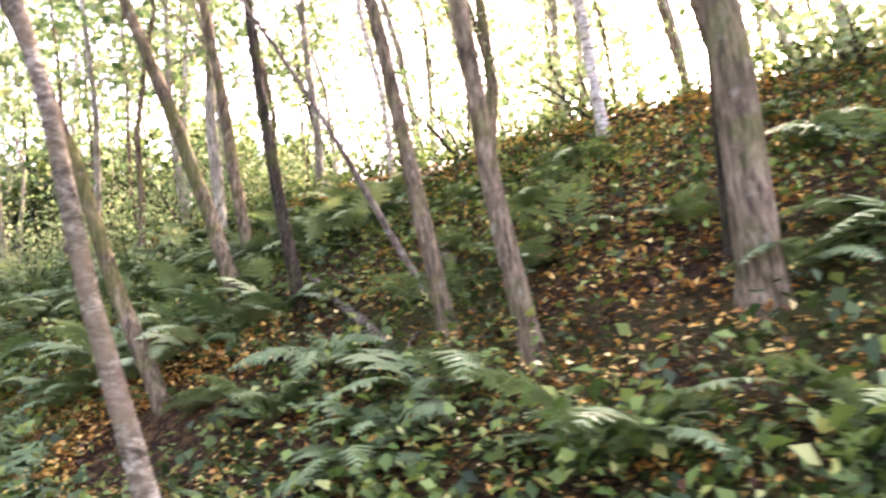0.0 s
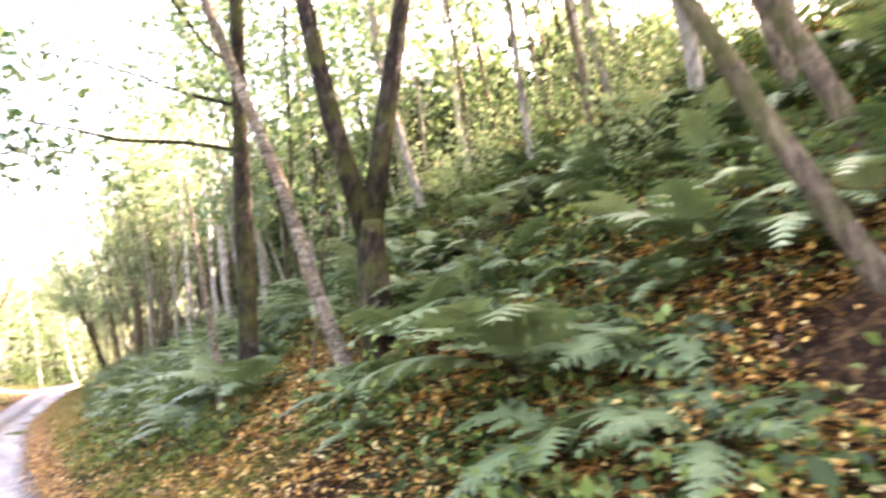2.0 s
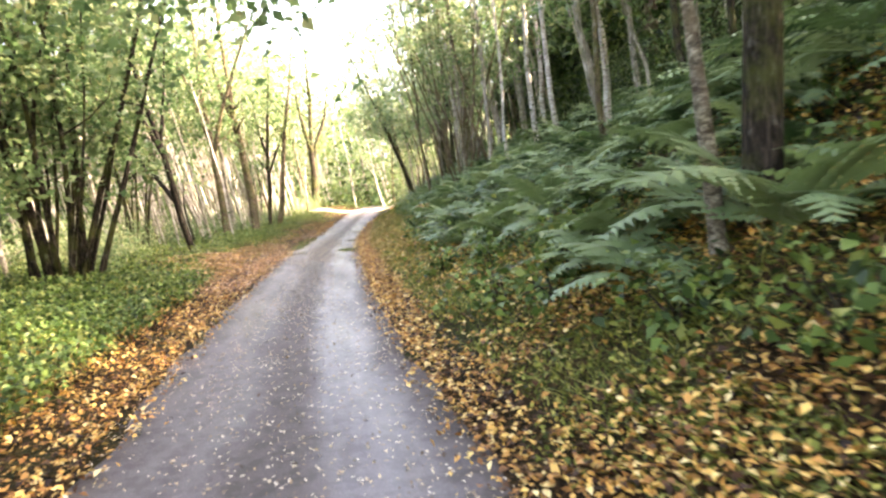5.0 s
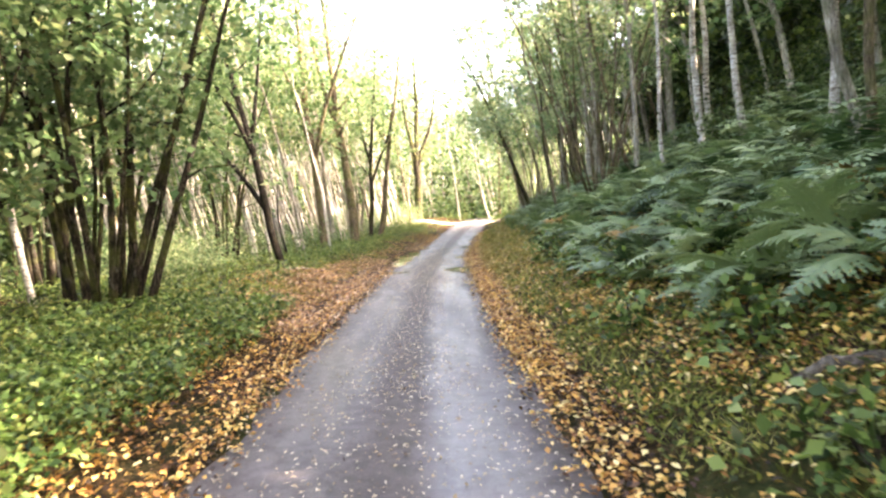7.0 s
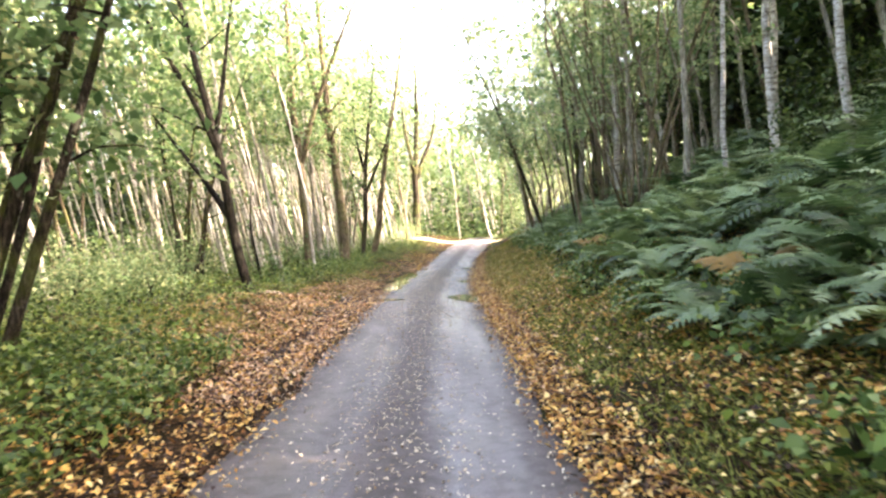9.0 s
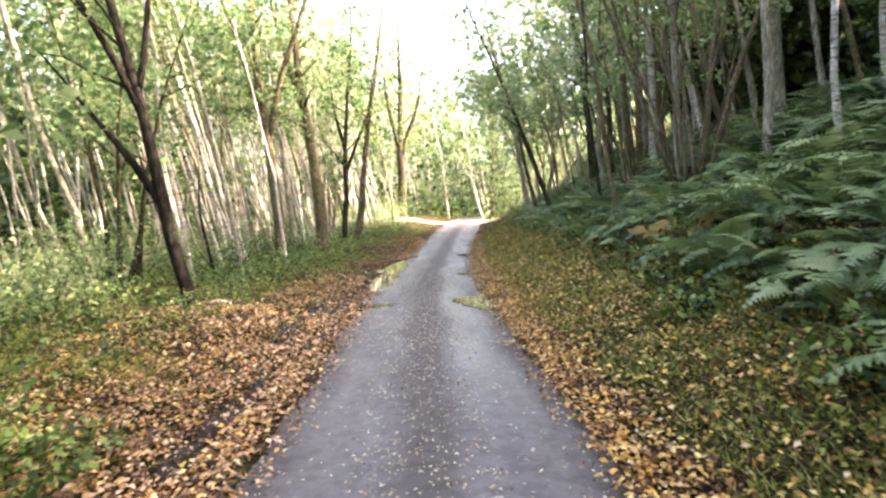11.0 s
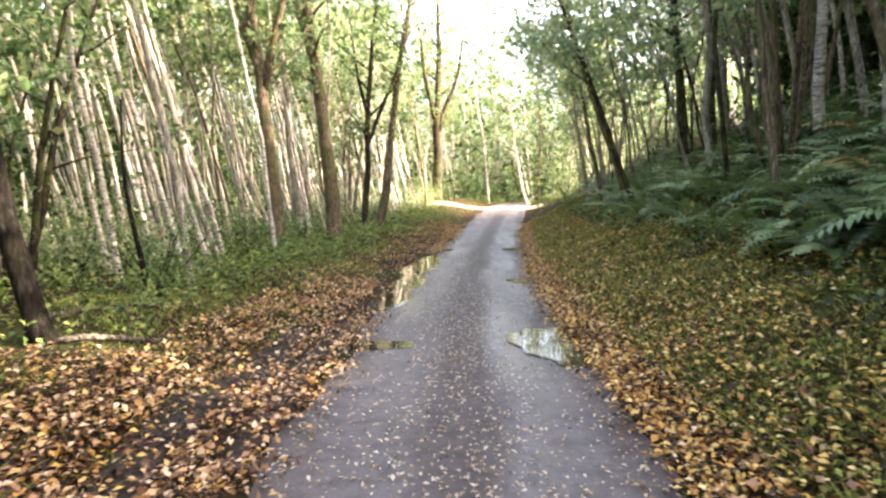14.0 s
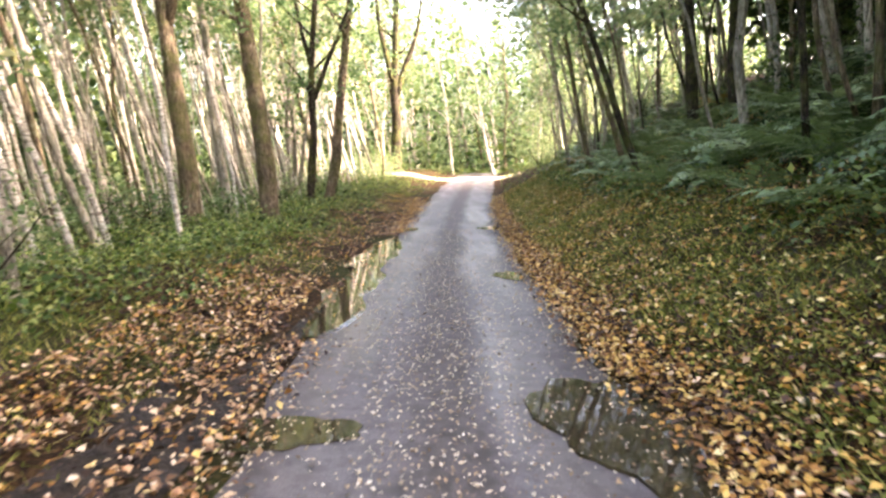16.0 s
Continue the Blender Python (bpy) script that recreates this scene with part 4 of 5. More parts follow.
# ---- shrubs ----
def build_shrub(x, y, r, h, n, leaf, seed, label):
    rng = np.random.default_rng(seed)
    root = thing("shrub", (x, y, float(ground_z(x, y)) - 0.03), label, "shrub", "leafy shrubs")
    tips = []
    for i in range(7):
        verts, faces = [], []
        a = rng.uniform(0, 6.283)
        pts = bent(rng, (0, 0, 0), (math.cos(a) * 0.6, math.sin(a) * 0.6, 1), h * rng.uniform(0.6, 1.05), 5, 0.15)
        tube(pts, [0.018, 0.015, 0.012, 0.009, 0.006, 0.003], 5, verts, faces)
        tips += pts[1:]
        part("stem", mesh_of("stem", verts, faces, BARK_DARK), root)
    t = np.array([tuple(v) for v in tips])
    c = t[rng.integers(0, len(t), n)] + rng.normal(size=(n, 3)) * np.array((r, r, r * 0.6)) * 0.45
    c[:, 2] = np.maximum(c[:, 2], 0.05)
    part("foliage", quads_mesh("foliage", leaf_quads(rng, c, 0.08, 0.4, 0.65), leaf), root)


rs = np.random.default_rng(31)
for i in range(56):
    yy = rs.uniform(14, 56)
    build_shrub(float(lane_x(yy)) - rs.uniform(3.8, 9.5), yy, rs.uniform(0.5, 1.0), rs.uniform(0.7, 1.7), 700, LEAF_LIME if i % 3 == 0 else LEAF_CANOPY, 900 + i, "low leafy green shrub under the trees")
for i in range(26):
    yy = rs.uniform(-6, 56)
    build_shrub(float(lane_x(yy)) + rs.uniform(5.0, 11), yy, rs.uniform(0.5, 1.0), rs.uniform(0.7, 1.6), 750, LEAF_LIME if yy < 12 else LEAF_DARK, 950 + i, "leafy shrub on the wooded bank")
for i, (xx, yy, hh) in enumerate(((-5.0, 24.6, 1.0), (-6.2, 26.5, 1.2), (-5.6, 28.6, 1.0), (-7.4, 24.8, 1.5), (-4.9, 31.0, 0.8), (-6.0, 33.0, 0.9), (-7.5, 30.0, 1.4), (-5.4, 22.3, 0.9))):
    build_shrub(xx, yy, 0.9, hh, 1300, LEAF_LIME, 1060 + i, "sunlit yellow-green shrub under the trees")
# added to catch the low sun that skims the slope onto the lane
for i in range(26):
    yy = rs.uniform(2, 18)
    build_shrub(float(lane_x(yy)) + rs.uniform(7, 13.5), yy, 1.2, rs.uniform(1.5, 2.6), 800, LEAF_CANOPY, 1160 + i, "tall leafy shrub added on the upper bank against low sun")
for i in range(20):
    yy = rs.uniform(-7, 15)
    build_shrub(float(lane_x(yy)) + rs.uniform(7, 11), yy, 1.1, rs.uniform(1.0, 2.2), 900, LEAF_LIME, 1020 + i, "yellow-green shrub on the crest of the bank")
# pale leaf colour stands in for sunlight on these bushes
for i in range(15):
    yy = rs.uniform(43, 49) if i % 2 else rs.uniform(55.5, 58)
    build_shrub(float(lane_x(yy)) + rs.uniform(2.6, 6.5), yy, 1.1, rs.uniform(1.6, 3.2), 1000, LEAF_LIME, 1200 + i, "bush coloured pale yellow-green to look sunlit, beside the end of the lane")
for i in range(16):
    build_shrub(rs.uniform(-3, 14), rs.uniform(60, 70), 1.3, rs.uniform(1.2, 2.6), 1000, LEAF_CANOPY, 990 + i, "sunlit green shrub at the end of the lane")


for i, (xx, yy) in enumerate(((2.5, -1.3), (2.2, -0.9), (1.7, -0.5), (1.85, -1.2), (2.0, -0.1), (1.6, 0.3), (2.3, -1.8), (1.9, 1.0), (2.0, 3.4), (2.75, -0.5), (2.35, 0.5), (2.0, 2.4), (2.5, 5.3), (2.3, 6.0), (1.6, 4.3), (2.2, 12.9), (1.9, 14.2), (2.9, 14.8), (1.9, 10.2), (2.25, 10.8), (2.45, 11.3), (1.75, 11.15), (2.1, 12.5), (2.6, 13.4), (2.4, 15.6), (2.9, 16.8), (2.1, 7.7), (2.0, 8.7),
                              (2.6, 20.3), (2.9, 21.4), (3.4, 22.4), (2.5, 18.0), (3.6, 25.2), (4.1, 27.0))):
    build_shrub(xx, yy, 0.4, 0.38, 260, LEAF_HERB, 1100 + i, "low clump of green bramble on the bank")


# added shrubs, high enough to stop the sun that would stripe the road
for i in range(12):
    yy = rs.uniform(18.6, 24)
    build_shrub(float(lane_x(yy)) + rs.uniform(7.3, 9.3), yy, 0.9, rs.uniform(1.3, 1.7), 900, LEAF_DARK, 1240 + i, "dark leafy shrub added on the upper bank to block sun")


# ---- ferns ----
def frond_mesh(rng, length, pairs, fine, mat):
    """One arching frond along +x: a stalk and paired leaflets that shorten to the tip, all grown together."""
    rise, sag = rng.uniform(0.75, 1.15), rng.uniform(0.75, 1.1)
    verts, faces = [], []

    def spine(u):
        return np.array((length * u * (0.85 + 0.1 * u), 0.06 * length * math.sin(2.2 * u), length * (rise * u - sag * u * u)))

    def add(p):
        verts.append(p)
        return len(verts) - 1

    stations = [0.0, 0.07, 0.14] + [0.2 + 0.8 * i / pairs for i in range(pairs + 1)]
    before = None
    for n, u in enumerate(stations):
        p = spine(u)
        w = np.array((0, 0.006 * (1.05 - 0.8 * u), 0))
        pair = (add(p - w), add(p + w))
        if before:
            faces.append((before[0], before[1], pair[1], pair[0]))
        before = pair
        if n < 3 or n == len(stations) - 1:
            continue
        along = spine(u + 0.02) - p
        along /= np.linalg.norm(along)
        ln = length * 0.4 * (1.02 - u) ** 0.75 * min(1, (u - 0.1) / 0.2) * rng.uniform(0.9, 1.1)
        for sgn, root in ((-1, pair[0]), (1, pair[1])):
            out = np.array((0, sgn, 0)) * 0.92 + along * 0.4 + np.array((0, 0, rng.uniform(-0.28, 0.02)))
            out /= np.linalg.norm(out)
            if fine:
                last, m = root, 5
                for k in range(m):
                    v = k / m
                    here = np.array(verts[last])
                    nxt = p + out * ln * (k + 1) / m + np.array((0, 0, -0.05 * ln * ((k + 1) / m) ** 2))
                    node = add(nxt)
                    sz = (ln * 0.2 + 0.014) * (1.08 - v)
                    for s2 in (-1, 1):
                        tip = add(here + (along * s2 * 0.95 + out * 0.6) * sz)
                        heel = add(here + (along * s2 * 0.75 + out * 0.12) * sz * 0.6)
                        faces.append((last, heel, tip, node))
                    last = node
            else:
                w = length * 0.42 / pairs
                mid = p + out * ln * 0.4
                faces.append((root, add(mid - along * w), add(p + out * ln + np.array((0, 0, -0.05 * ln))), add(mid + along * w)))
    return mesh_of("frond", verts, faces, mat, False)


def fern_model(seed, count, length, pairs, fine, mat, label):
    rng = np.random.default_rng(seed)
    root = thing("fern", (0, 0, -50), label, "fern", "ferns on the bank")
    kinds = [frond_mesh(rng, length * rng.uniform(0.85, 1.15), pairs, fine, mat) for _ in range(3)]
    for i in range(count):
        f = part("frond", kinds[i % 3], root)
        f.rotation_euler = (rng.uniform(-0.25, 0.25), rng.uniform(-0.35, 0.2), 2 * math.pi * i / count + rng.uniform(-0.3, 0.3))
    return root


GREEN_FERN = "green fern with arching feathery fronds on the bank"
MODELS = {
    "fine": [fern_model(41 + i, 8, 0.95, 15, True, FERN_GREEN, GREEN_FERN) for i in range(3)],
    "plain": [fern_model(51 + i, 7, 0.85, 17, False, FERN_GREEN, GREEN_FERN) for i in range(3)],
    "brown": [fern_model(61, 6, 0.75, 15, True, FERN_BROWN, "bracken turning brown on the bank")],
}


def put_fern(kind, x, y, size, turn, i):
    model = MODELS[kind][i % len(MODELS[kind])]
    z = float(ground_z(x, y)) - 0.02
    copy_thing(model, Matrix.Translation((x, y, z)) @ Euler((0.1, -0.18, turn)).to_matrix().to_4x4() @ Matrix.Scale(size, 4))


rf = np.random.default_rng(71)
spots = []
NEAR_FERNS = ((2.62, 6.0, 0.8), (2.75, 5.7, 0.7), (3.1, 5.9, 0.9), (2.3, 5.5, 0.5), (3.4, 5.3, 0.9), (3.6, 6.3, 0.9), (2.75, 4.3, 1.35), (2.5, 1.3, 0.5), (2.2, 0.1, 0.6), (2.5, 3.1, 0.6), (2.35, 2.0, 0.45), (2.5, 8.6, 1.15), (2.8, 9.6, 1.1),
              (2.6, 10.4, 1.0), (2.5, 16.8, 0.7), (3.2, 11.6, 0.9), (3.3, 19.9, 0.75), (3.05, 18.8, 0.7), (2.2, 9.3, 0.9), (1.9, 2.9, 0.45), (2.7, -0.4, 0.7), (3.2, 0.6, 0.8))
for x, y, k in NEAR_FERNS:
    spots.append((x, y))
    put_fern("fine", x, y, k, rf.uniform(0, 6.28), len(spots))
tries = 0
while len(spots) < 270 and tries < 6000:
    tries += 1
    y = rf.uniform(-5, 44) if rf.random() < 0.45 else rf.uniform(6, 20)
    s = 2.3 + abs(rf.normal()) * 1.7
    if 4.6 < y < 8.5 and s < 4.6:
        continue
    if 10.8 < y < 19 and s < 2.55 or 19 <= y and s < 2.3 + 0.03 * (y - 19):
        continue
    if y < 3 and rf.random() < (0.92 if s > 2.9 else 0.85):
        continue
    if y > 18:
        s += 0.5
    x = float(lane_x(y)) + s
    if any((x - a) ** 2 + (y - b) ** 2 < 0.3 for a, b in spots) or (x - 2.95) ** 2 + (y - 2.35) ** 2 < 0.5:
        continue
    spots.append((x, y))
    near = y < 22 and s < 4.2
    put_fern("brown" if rf.random() < 0.05 else ("fine" if near else "plain"), x, y, rf.uniform(0.5, 0.85) if y < 22 else rf.uniform(0.7, 1.1), rf.uniform(0, 6.28), len(spots))
while len(spots) < 299:                       # small ferns dotted over the slope at the start
    y, s = rf.uniform(-3, 4.6), rf.uniform(2.7, 6.5)
    x = float(lane_x(y)) + s
    spots.append((x, y))
    put_fern("fine", x, y, rf.uniform(0.35, 0.62), rf.uniform(0, 6.28), len(spots))
for models in MODELS.values():               # the models themselves stand in the wood, too
    for model in models:
        y = rf.uniform(24, 40)
        x = float(lane_x(y)) + rf.uniform(4.5, 7)
        model.location = (x, y, float(ground_z(x, y)) - 0.02)


def build_bracken():
    """The bracken that goes on up the bank, too thick to count."""
    rng = np.random.default_rng(75)
    shapes = []
    for n in range(7):
        me = frond_mesh(rng, 0.95 if n < 4 else 0.7, 13, n > 3, FERN_GREEN)
        shapes.append((np.array([tuple(v.co) for v in me.vertices]), [tuple(p.vertices) for p in me.polygons]))
        bpy.data.meshes.remove(me)
    verts, faces, base = [], [], 0
    for n in range(490):
        close = n >= 340
        y = rng.uniform(2.2, 7.5) if n >= 420 else rng.uniform(8.5, 26) if close else rng.uniform(9, 31)
        s = rng.uniform(3.4, 6.6) if n >= 420 else rng.uniform(2.5, 4.4) + 0.03 * max(y - 12, 0) if close else rng.uniform(3.6, 9.0)
        x = float(lane_x(y)) + s
        z = float(ground_z(x, y)) - 0.02
        size = rng.uniform(0.7, 1.1) if close else rng.uniform(0.7, 1.2)
        for k in range(6):
            co, fs = shapes[rng.integers(4, 7) if close else rng.integers(4)]
            m = np.array(Euler((rng.uniform(-0.25, 0.25), rng.uniform(-0.35, 0.15), k * 1.05 + rng.uniform(-0.35, 0.35))).to_matrix())
            verts.append(co @ m.T * size + np.array((x, y, z)))
            faces += [tuple(i + base for i in f) for f in fs]
            base += len(co)
    tagged(new("bracken", mesh_of("bracken", np.concatenate(verts), faces, FERN_GREEN, False)), "thick green bracken covering the bank under the trees", "bracken", "", "stuff")


build_bracken()

# ---- ground cover ----
def scatter(rng, n, s_range, y_range, power=1.0):
    s = s_range[0] + (s_range[1] - s_range[0]) * rng.random(n) ** power
    y = rng.uniform(*y_range, n)
    x = s + lane_x(y)
    return np.stack([x, y, ground_z(x, y)], 1), s


def patchy(rng, pts, amount, scale=0.8, seed=0.0):
    v = np.sin(pts[:, 0] * 2.1 * scale + seed) + np.sin(pts[:, 1] * 1.7 * scale + 2 * seed) + np.sin((pts[:, 0] + pts[:, 1]) * 3.1 * scale + 3 * seed)
    return pts[v + rng.normal(size=len(pts)) * 0.7 > amount]


def cover(name, pts, size, flat, mat, label, category, lift=0.015, seed=0, width=0.65):
    rng = np.random.default_rng(seed)
    pts = pts[((pts[:, 0] - 2.95) / 0.42) ** 2 + ((pts[:, 1] - 2.35) / 0.75) ** 2 + rng.random(len(pts)) * 0.7 > 1]
    pts[:, 2] += lift * rng.uniform(0.4, 1.6, len(pts))
    tagged(new(name, quads_mesh(name, leaf_quads(rng, pts, size, flat, width), mat)), label, category, "", "stuff")


rc = np.random.default_rng(81)
beds = [scatter(rc, 9000, (-1.15, -2.6), (6, 44), 1.6)[0], scatter(rc, 9000, (-1.3, -3.8), (17, 24.3), 1.2)[0],
        scatter(rc, 9000, (1.1, 1.46), (2, 44), 1.0)[0], patchy(rc, scatter(rc, 33000, (1.4, 4.6), (2, 10), 1.1)[0], -1.0, 1.0, 1),
        patchy(rc, scatter(rc, 19000, (1.4, 4.2), (10, 38), 1.0)[0], -0.2, 1.3, 2), patchy(rc, scatter(rc, 40000, (1.4, 8), (-5, 5), 1.1)[0], -1.2, 0.8, 4),
        patchy(rc, scatter(rc, 6000, (-2, -12), (10, 50))[0], 0.3, 0.6, 3), patchy(rc, scatter(rc, 6000, (3, 10), (8, 50))[0], 0.3, 0.6, 5)]
def clear_of_mud(rng, pts):
    """Most leaves keep off the wet strips."""
    s, y, luck = pts[:, 0] - lane_x(pts[:, 1]), pts[:, 1], rng.random(len(pts))
    wet = (np.abs(s + 1.36) < 0.14) & (y > 22.6) & (y < 28) | (np.abs(s + 1.8) < 0.2) & (y > 22.2) & (y < 26.2) | (np.abs(s + 1.6) < 0.12) & (y > 18.7) & (y < 21.3) | (np.abs(s + 1.12) < 0.4) & (y > 27.2) & (y < 35)
    wet |= (pts[:, 0] - 1.4) ** 2 / 0.16 + (y - 25.5) ** 2 / 0.6 < 1
    pool = (np.abs(s + 1.12) < 0.38) & (y > 27.4) & (y < 35)
    return pts[~wet | (luck < np.where(pool, 0.06, 0.3))]


beds.append(scatter(rc, 8000, (-1.2, -2.7), (18, 30), 1.2)[0])
beds.append(scatter(rc, 6000, (1.1, 1.5), (14, 32), 1.0)[0])
beds.append(patchy(rc, scatter(rc, 12000, (1.5, 3.4), (9, 40), 1.0)[0], -0.1, 1.6, 31))
beds.append(patchy(rc, scatter(rc, 6500, (1.9, 3.3), (9.5, 17))[0], 0.0, 1.4, 33))
beds.append(patchy(rc, scatter(rc, 19000, (1.5, 5.6), (20, 44))[0], -0.5, 1.2, 35))
beds.append(scatter(rc, 5500, (-1.2, -2.7), (4, 18), 0.9)[0])
beds.append(scatter(rc, 3500, (1.15, 3.2), (2.2, 6))[0])
beds.append(scatter(rc, 6000, (3.2, 7.5), (4.5, 10))[0])
beds.append(scatter(rc, 4200, (-1.3, -0.92), (4, 42), 2.2)[0])
beds.append(scatter(rc, 4200, (1.3, 0.92), (4, 42), 2.2)[0])
fallen = np.concatenate(beds)
fallen = np.concatenate([fallen, fallen[rc.random(len(fallen)) < 0.4]])
stray = fallen[:, :2] + rc.normal(size=(len(fallen), 2)) * 0.05
fallen = clear_of_mud(rc, np.stack([stray[:, 0], stray[:, 1], np.maximum(ground_z(stray[:, 0], stray[:, 1]), fallen[:, 2])], 1))
tan = (fallen[:, 1] > 17) & (rc.random(len(fallen)) < np.where(fallen[:, 0] < 0.5, 0.62, 0.15))
cover("leaf_litter", fallen[~tan], 0.049, 0.7, LITTER, "fallen orange, yellow and brown leaves on the verges", "leaf litter", 0.045, 1)
cover("leaf_litter", fallen[tan], 0.05, 0.7, LITTER_TAN, "dry tan and brown fallen leaves on the verges", "leaf litter", 0.05, 6)
lane_leaves = np.concatenate([scatter(rc, 2200, (-0.7, 1.0), (4, 15))[0], scatter(rc, 3500, (-1.1, 1.1), (22, 32))[0], scatter(rc, 6500, (-1.1, 1.1), (2, 40))[0], scatter(rc, 4500, (-0.5, 0.45), (14, 36))[0], scatter(rc, 1500, (-1.15, -0.9), (2, 44))[0], scatter(rc, 1500, (0.9, 1.15), (2, 44))[0]])
cover("fallen_leaves", lane_leaves, 0.03, 0.85, LITTER_PALE, "small pale leaves scattered on the tarmac", "fallen leaves", 0.016, 2, 0.55)

herbs = [patchy(rc, scatter(rc, 20000, (2.6, 7.5), (22, 44))[0], -0.6, 0.9, 62), patchy(rc, scatter(rc, 9000, (-1.75, -3.0), (5, 17))[0], -1.3, 1.0, 61), patchy(rc, scatter(rc, 9000, (3.2, 7.5), (4.5, 10))[0], -0.2, 1.2, 43), patchy(rc, scatter(rc, 26000, (2.2, 9.5), (-6, 5.5), 1.1)[0], -0.5, 1.1, 41), patchy(rc, scatter(rc, 12000, (-2.2, -14), (-12, 8))[0], -0.9, 0.8, 16), patchy(rc, scatter(rc, 12000, (-6, -18), (6, 40))[0], -0.9, 0.8, 17),
         patchy(rc, scatter(rc, 9000, (-7, 9), (55.5, 66))[0], -0.8, 0.8, 13), patchy(rc, scatter(rc, 4000, (-6, -1.4), (44, 52))[0], -0.8, 0.8, 14), patchy(rc, scatter(rc, 4000, (1.4, 6), (42, 52))[0], -0.8, 0.8, 15),
         patchy(rc, scatter(rc, 30000, (-1.9, -5.0), (5, 19))[0], -1.1, 0.9, 6), patchy(rc, scatter(rc, 36000, (-2.7, -8.5), (10, 46), 1.1)[0], -1.1, 0.7, 7),
         patchy(rc, scatter(rc, 12000, (-2.2, -4.5), (27, 48))[0], -0.6, 0.8, 12)]
cover("undergrowth", np.concatenate(herbs), 0.065, 0.5, LEAF_HERB, "low green bramble and herbs under the trees", "undergrowth", 0.2, 3)
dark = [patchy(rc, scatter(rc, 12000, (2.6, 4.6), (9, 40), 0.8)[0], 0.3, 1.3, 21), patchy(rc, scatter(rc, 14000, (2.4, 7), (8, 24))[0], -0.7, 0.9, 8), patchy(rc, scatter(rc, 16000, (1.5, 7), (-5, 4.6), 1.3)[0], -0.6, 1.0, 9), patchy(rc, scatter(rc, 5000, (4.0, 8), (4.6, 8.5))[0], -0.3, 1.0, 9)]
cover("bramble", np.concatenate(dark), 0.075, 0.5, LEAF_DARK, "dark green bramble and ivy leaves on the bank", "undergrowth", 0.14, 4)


mossy = [patchy(rc, scatter(rc, 60000, (1.42, 3.3), (8.5, 44), 0.9)[0], -0.9, 1.5, 51), patchy(rc, scatter(rc, 6000, (1.3, 2.0), (5, 9))[0], -0.2, 1.3, 52)]
cover("verge_plants", np.concatenate(mossy), 0.042, 0.45, LEAF_MOSS, "low moss and small green leaves on the verge", "undergrowth", 0.05, 8)


def grass_quads(rng, pts, height):
    n = len(pts)
    a = rng.uniform(0, 6.283, n)
    side = np.stack([np.cos(a), np.sin(a), np.zeros(n)], 1) * (0.0045 + 0.004 * rng.random(n))[:, None]
    lean = np.stack([rng.normal(size=n) * 0.8, rng.normal(size=n) * 0.8, np.full(n, 0.7)], 1) * (height * rng.uniform(0.5, 1.4, n))[:, None]
    q = np.empty((n, 4, 3))
    q[:, 0], q[:, 1] = pts - side, pts + side
    q[:, 2], q[:, 3] = pts + lean + side * 0.2, pts + lean - side * 0.2
    return q


sward = np.concatenate([patchy(rc, scatter(rc, 9000, (1.6, 2.9), (34.5, 40))[0], -1.0, 0.8, 71), patchy(rc, scatter(rc, 85000, (1.5, 3.6), (6, 44))[0], -0.9, 0.8, 10), patchy(rc, scatter(rc, 60000, (-1.8, -4.8), (4, 46), 0.8)[0], -0.7, 0.8, 11)])
tall = patchy(rc, scatter(rc, 20000, (-1.95, -5.0), (4, 21), 0.9)[0], -0.6, 1.1, 72)
tagged(new("grass", quads_mesh("grass", grass_quads(np.random.default_rng(6), tall, 0.2), GRASS)), "long rough grass and nettles beside the lane", "grass", "", "stuff")
tagged(new("grass", quads_mesh("grass", grass_quads(np.random.default_rng(5), sward, 0.085), GRASS)), "short rough grass on the verges", "grass", "", "stuff")


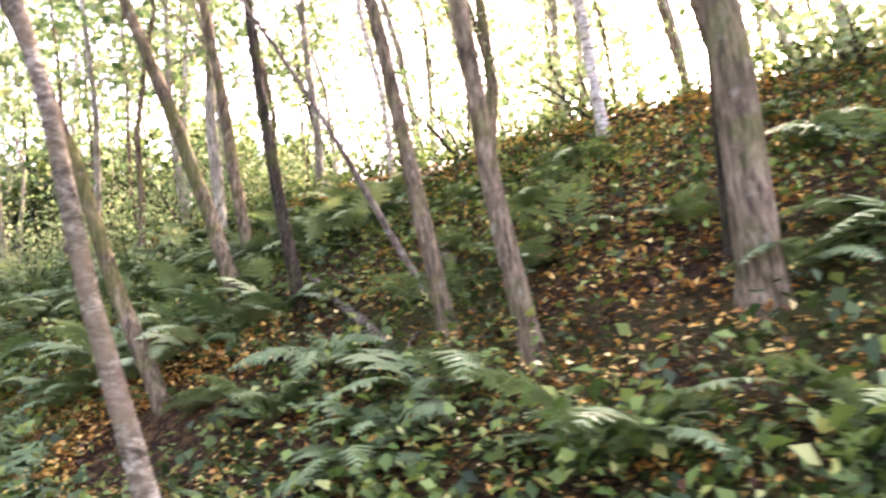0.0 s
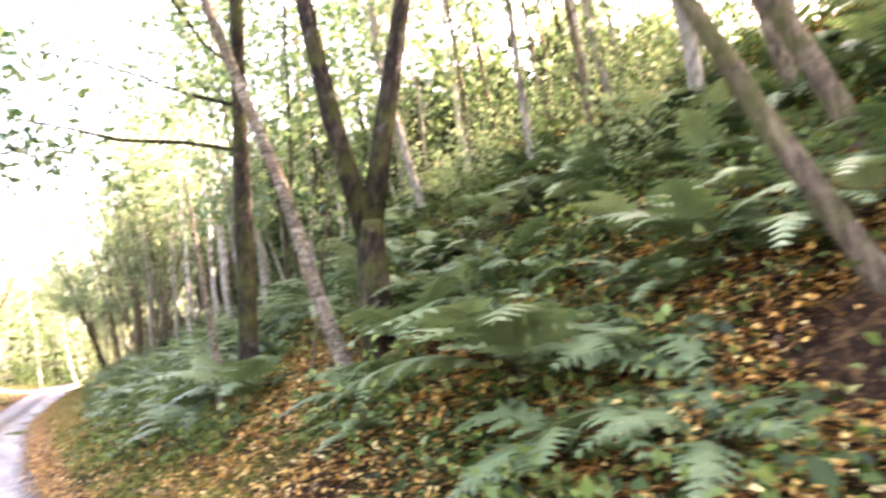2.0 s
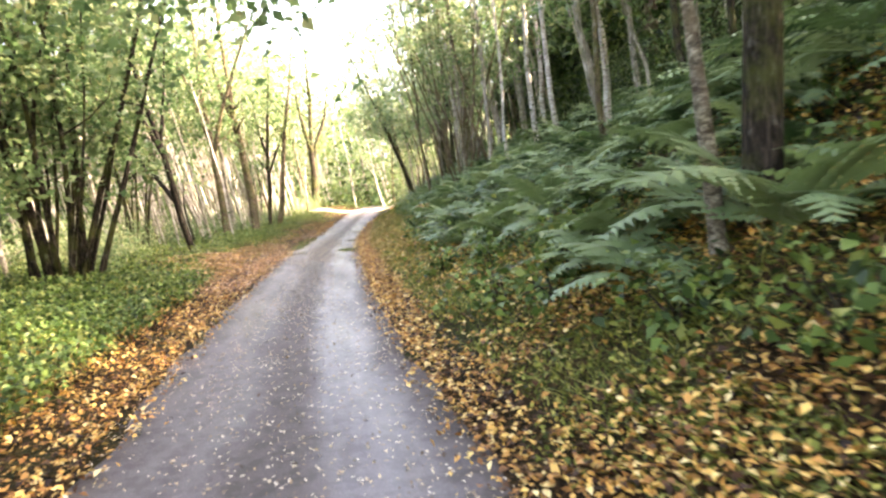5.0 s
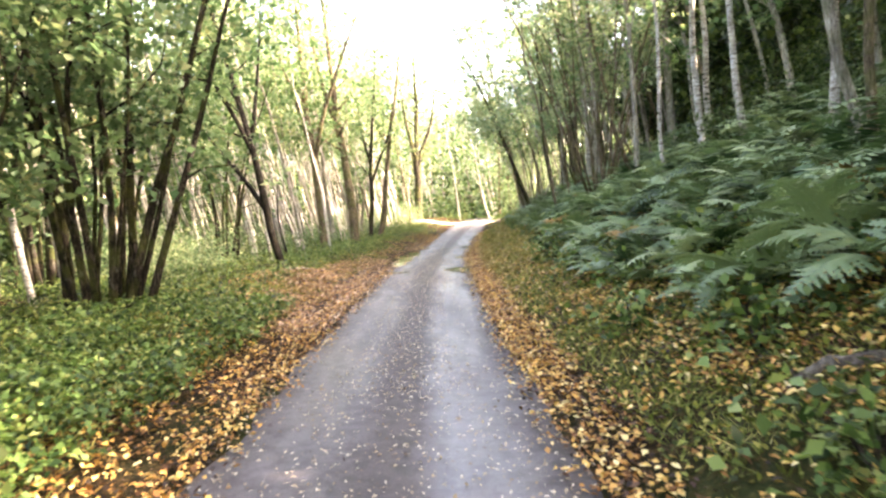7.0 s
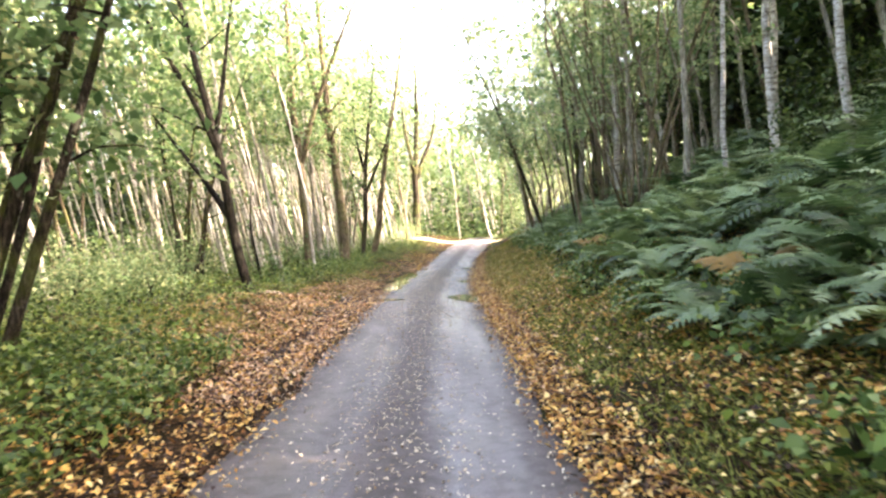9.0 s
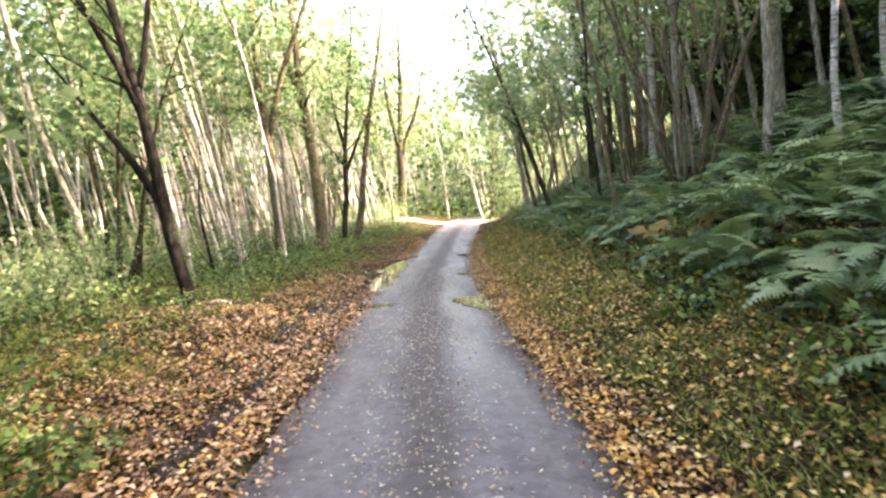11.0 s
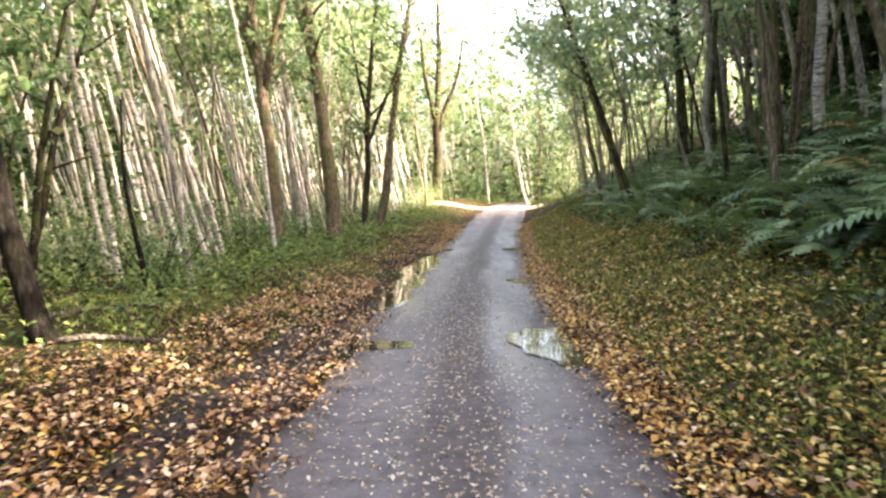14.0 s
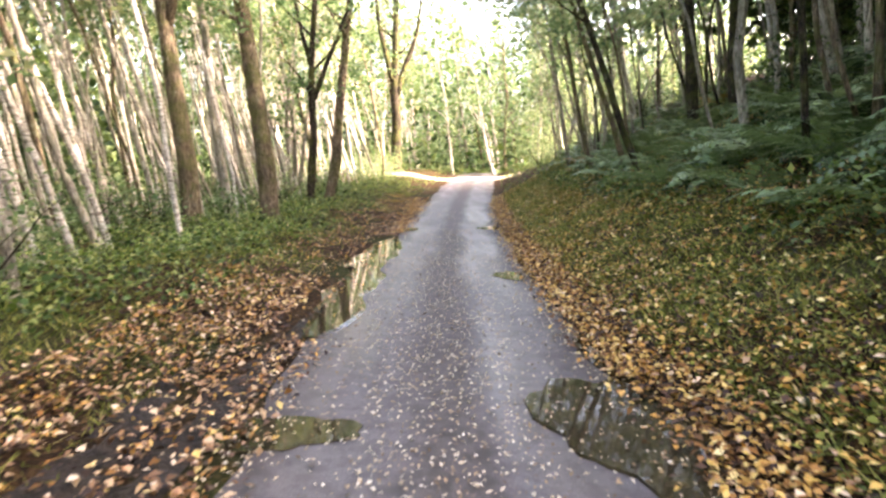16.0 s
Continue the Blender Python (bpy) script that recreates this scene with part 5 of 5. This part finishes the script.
# ---- fallen wood ----
def build_stick(a, b, r, seed, label, name="fallen_branch", lift=0.02):
    rng = np.random.default_rng(seed)
    verts, faces = [], []
    a, b = Vector((*a, 0)), Vector((*b, 0))
    pts = []
    for i in range(7):
        p = a.lerp(b, i / 6) + Vector((rng.normal() * 0.02, rng.normal() * 0.02, 0))
        p.z = float(ground_z(p.x, p.y)) + r * 0.7 + lift * math.sin(i)
        pts.append(p)
    o = pts[0].copy()
    tube([p - o for p in pts], [r * (1 - 0.5 * i / 6) for i in range(7)], 7, verts, faces, rng, 0.08)
    ob = new(name, mesh_of(name, verts, faces, WOOD_DEAD))
    ob.location = o
    tagged(ob, label, "branch", "fallen wood")


make_tree("dead_stem", -3.5, 27.6, 2.5, 0.045, (-0.1, 0.0), BARK_BLACK, None, 0, 0.1, 2, 0.5, 0.5, "thin black dead stem beside the verge", "", 1401, (), 7, 0.12)
make_tree("dead_stem", 4.18, 1.03, 3.6, 0.03, (-0.229, 0.478), WOOD_DEAD, None, 0, 0.1, 3, 0.4, 0.4, "dead pole leaning across the slope", "", 1402, (), 7, 0.06)
make_tree("sapling", 2.55, 7.03, 3.4, 0.015, (0.208, -0.057), BARK_BROWN, LEAF_CANOPY, 160, 0.08, 4, 0.5, 0.8, "thin bare sapling leaning out of the leaf litter", "", 1403, (), 6, 0.05)
make_tree("dead_stem", 2.42, 8.95, 2.9, 0.06, (-0.1, 0.03), BARK_OLD_BIRCH, None, 0, 0.1, 2, 0.6, 0.4, "broken brown birch stem among ferns", "", 1404, (), 8, 0.05)
build_stick((2.29, 7.29), (1.26, 6.75), 0.014, 7, "long thin dead branch lying down the bank")
build_stick((3.3, 0.84), (3.9, 0.95), 0.018, 8, "pale dead twig lying on the slope")
build_stick((-2.9, 24.5), (-1.6, 25.2), 0.03, 1, "dead branch lying among leaves on the verge")
build_stick((-3.6, 25.2), (-2.4, 26.4), 0.035, 2, "dead branch lying among leaves on the verge")
build_stick((-4.4, 23.0), (-3.9, 22.4), 0.025, 3, "dark fallen twig in the undergrowth")
build_stick((1.93, 11.9), (2.4, 11.48), 0.055, 4, "short grey log lying on the bank", "log")
build_stick((3.0, 0.4), (4.6, 2.4), 0.05, 5, "grey fallen branch lying across the slope")
build_stick((4.3, 0.9), (5.6, 1.9), 0.06, 6, "grey fallen branch lying across the slope")
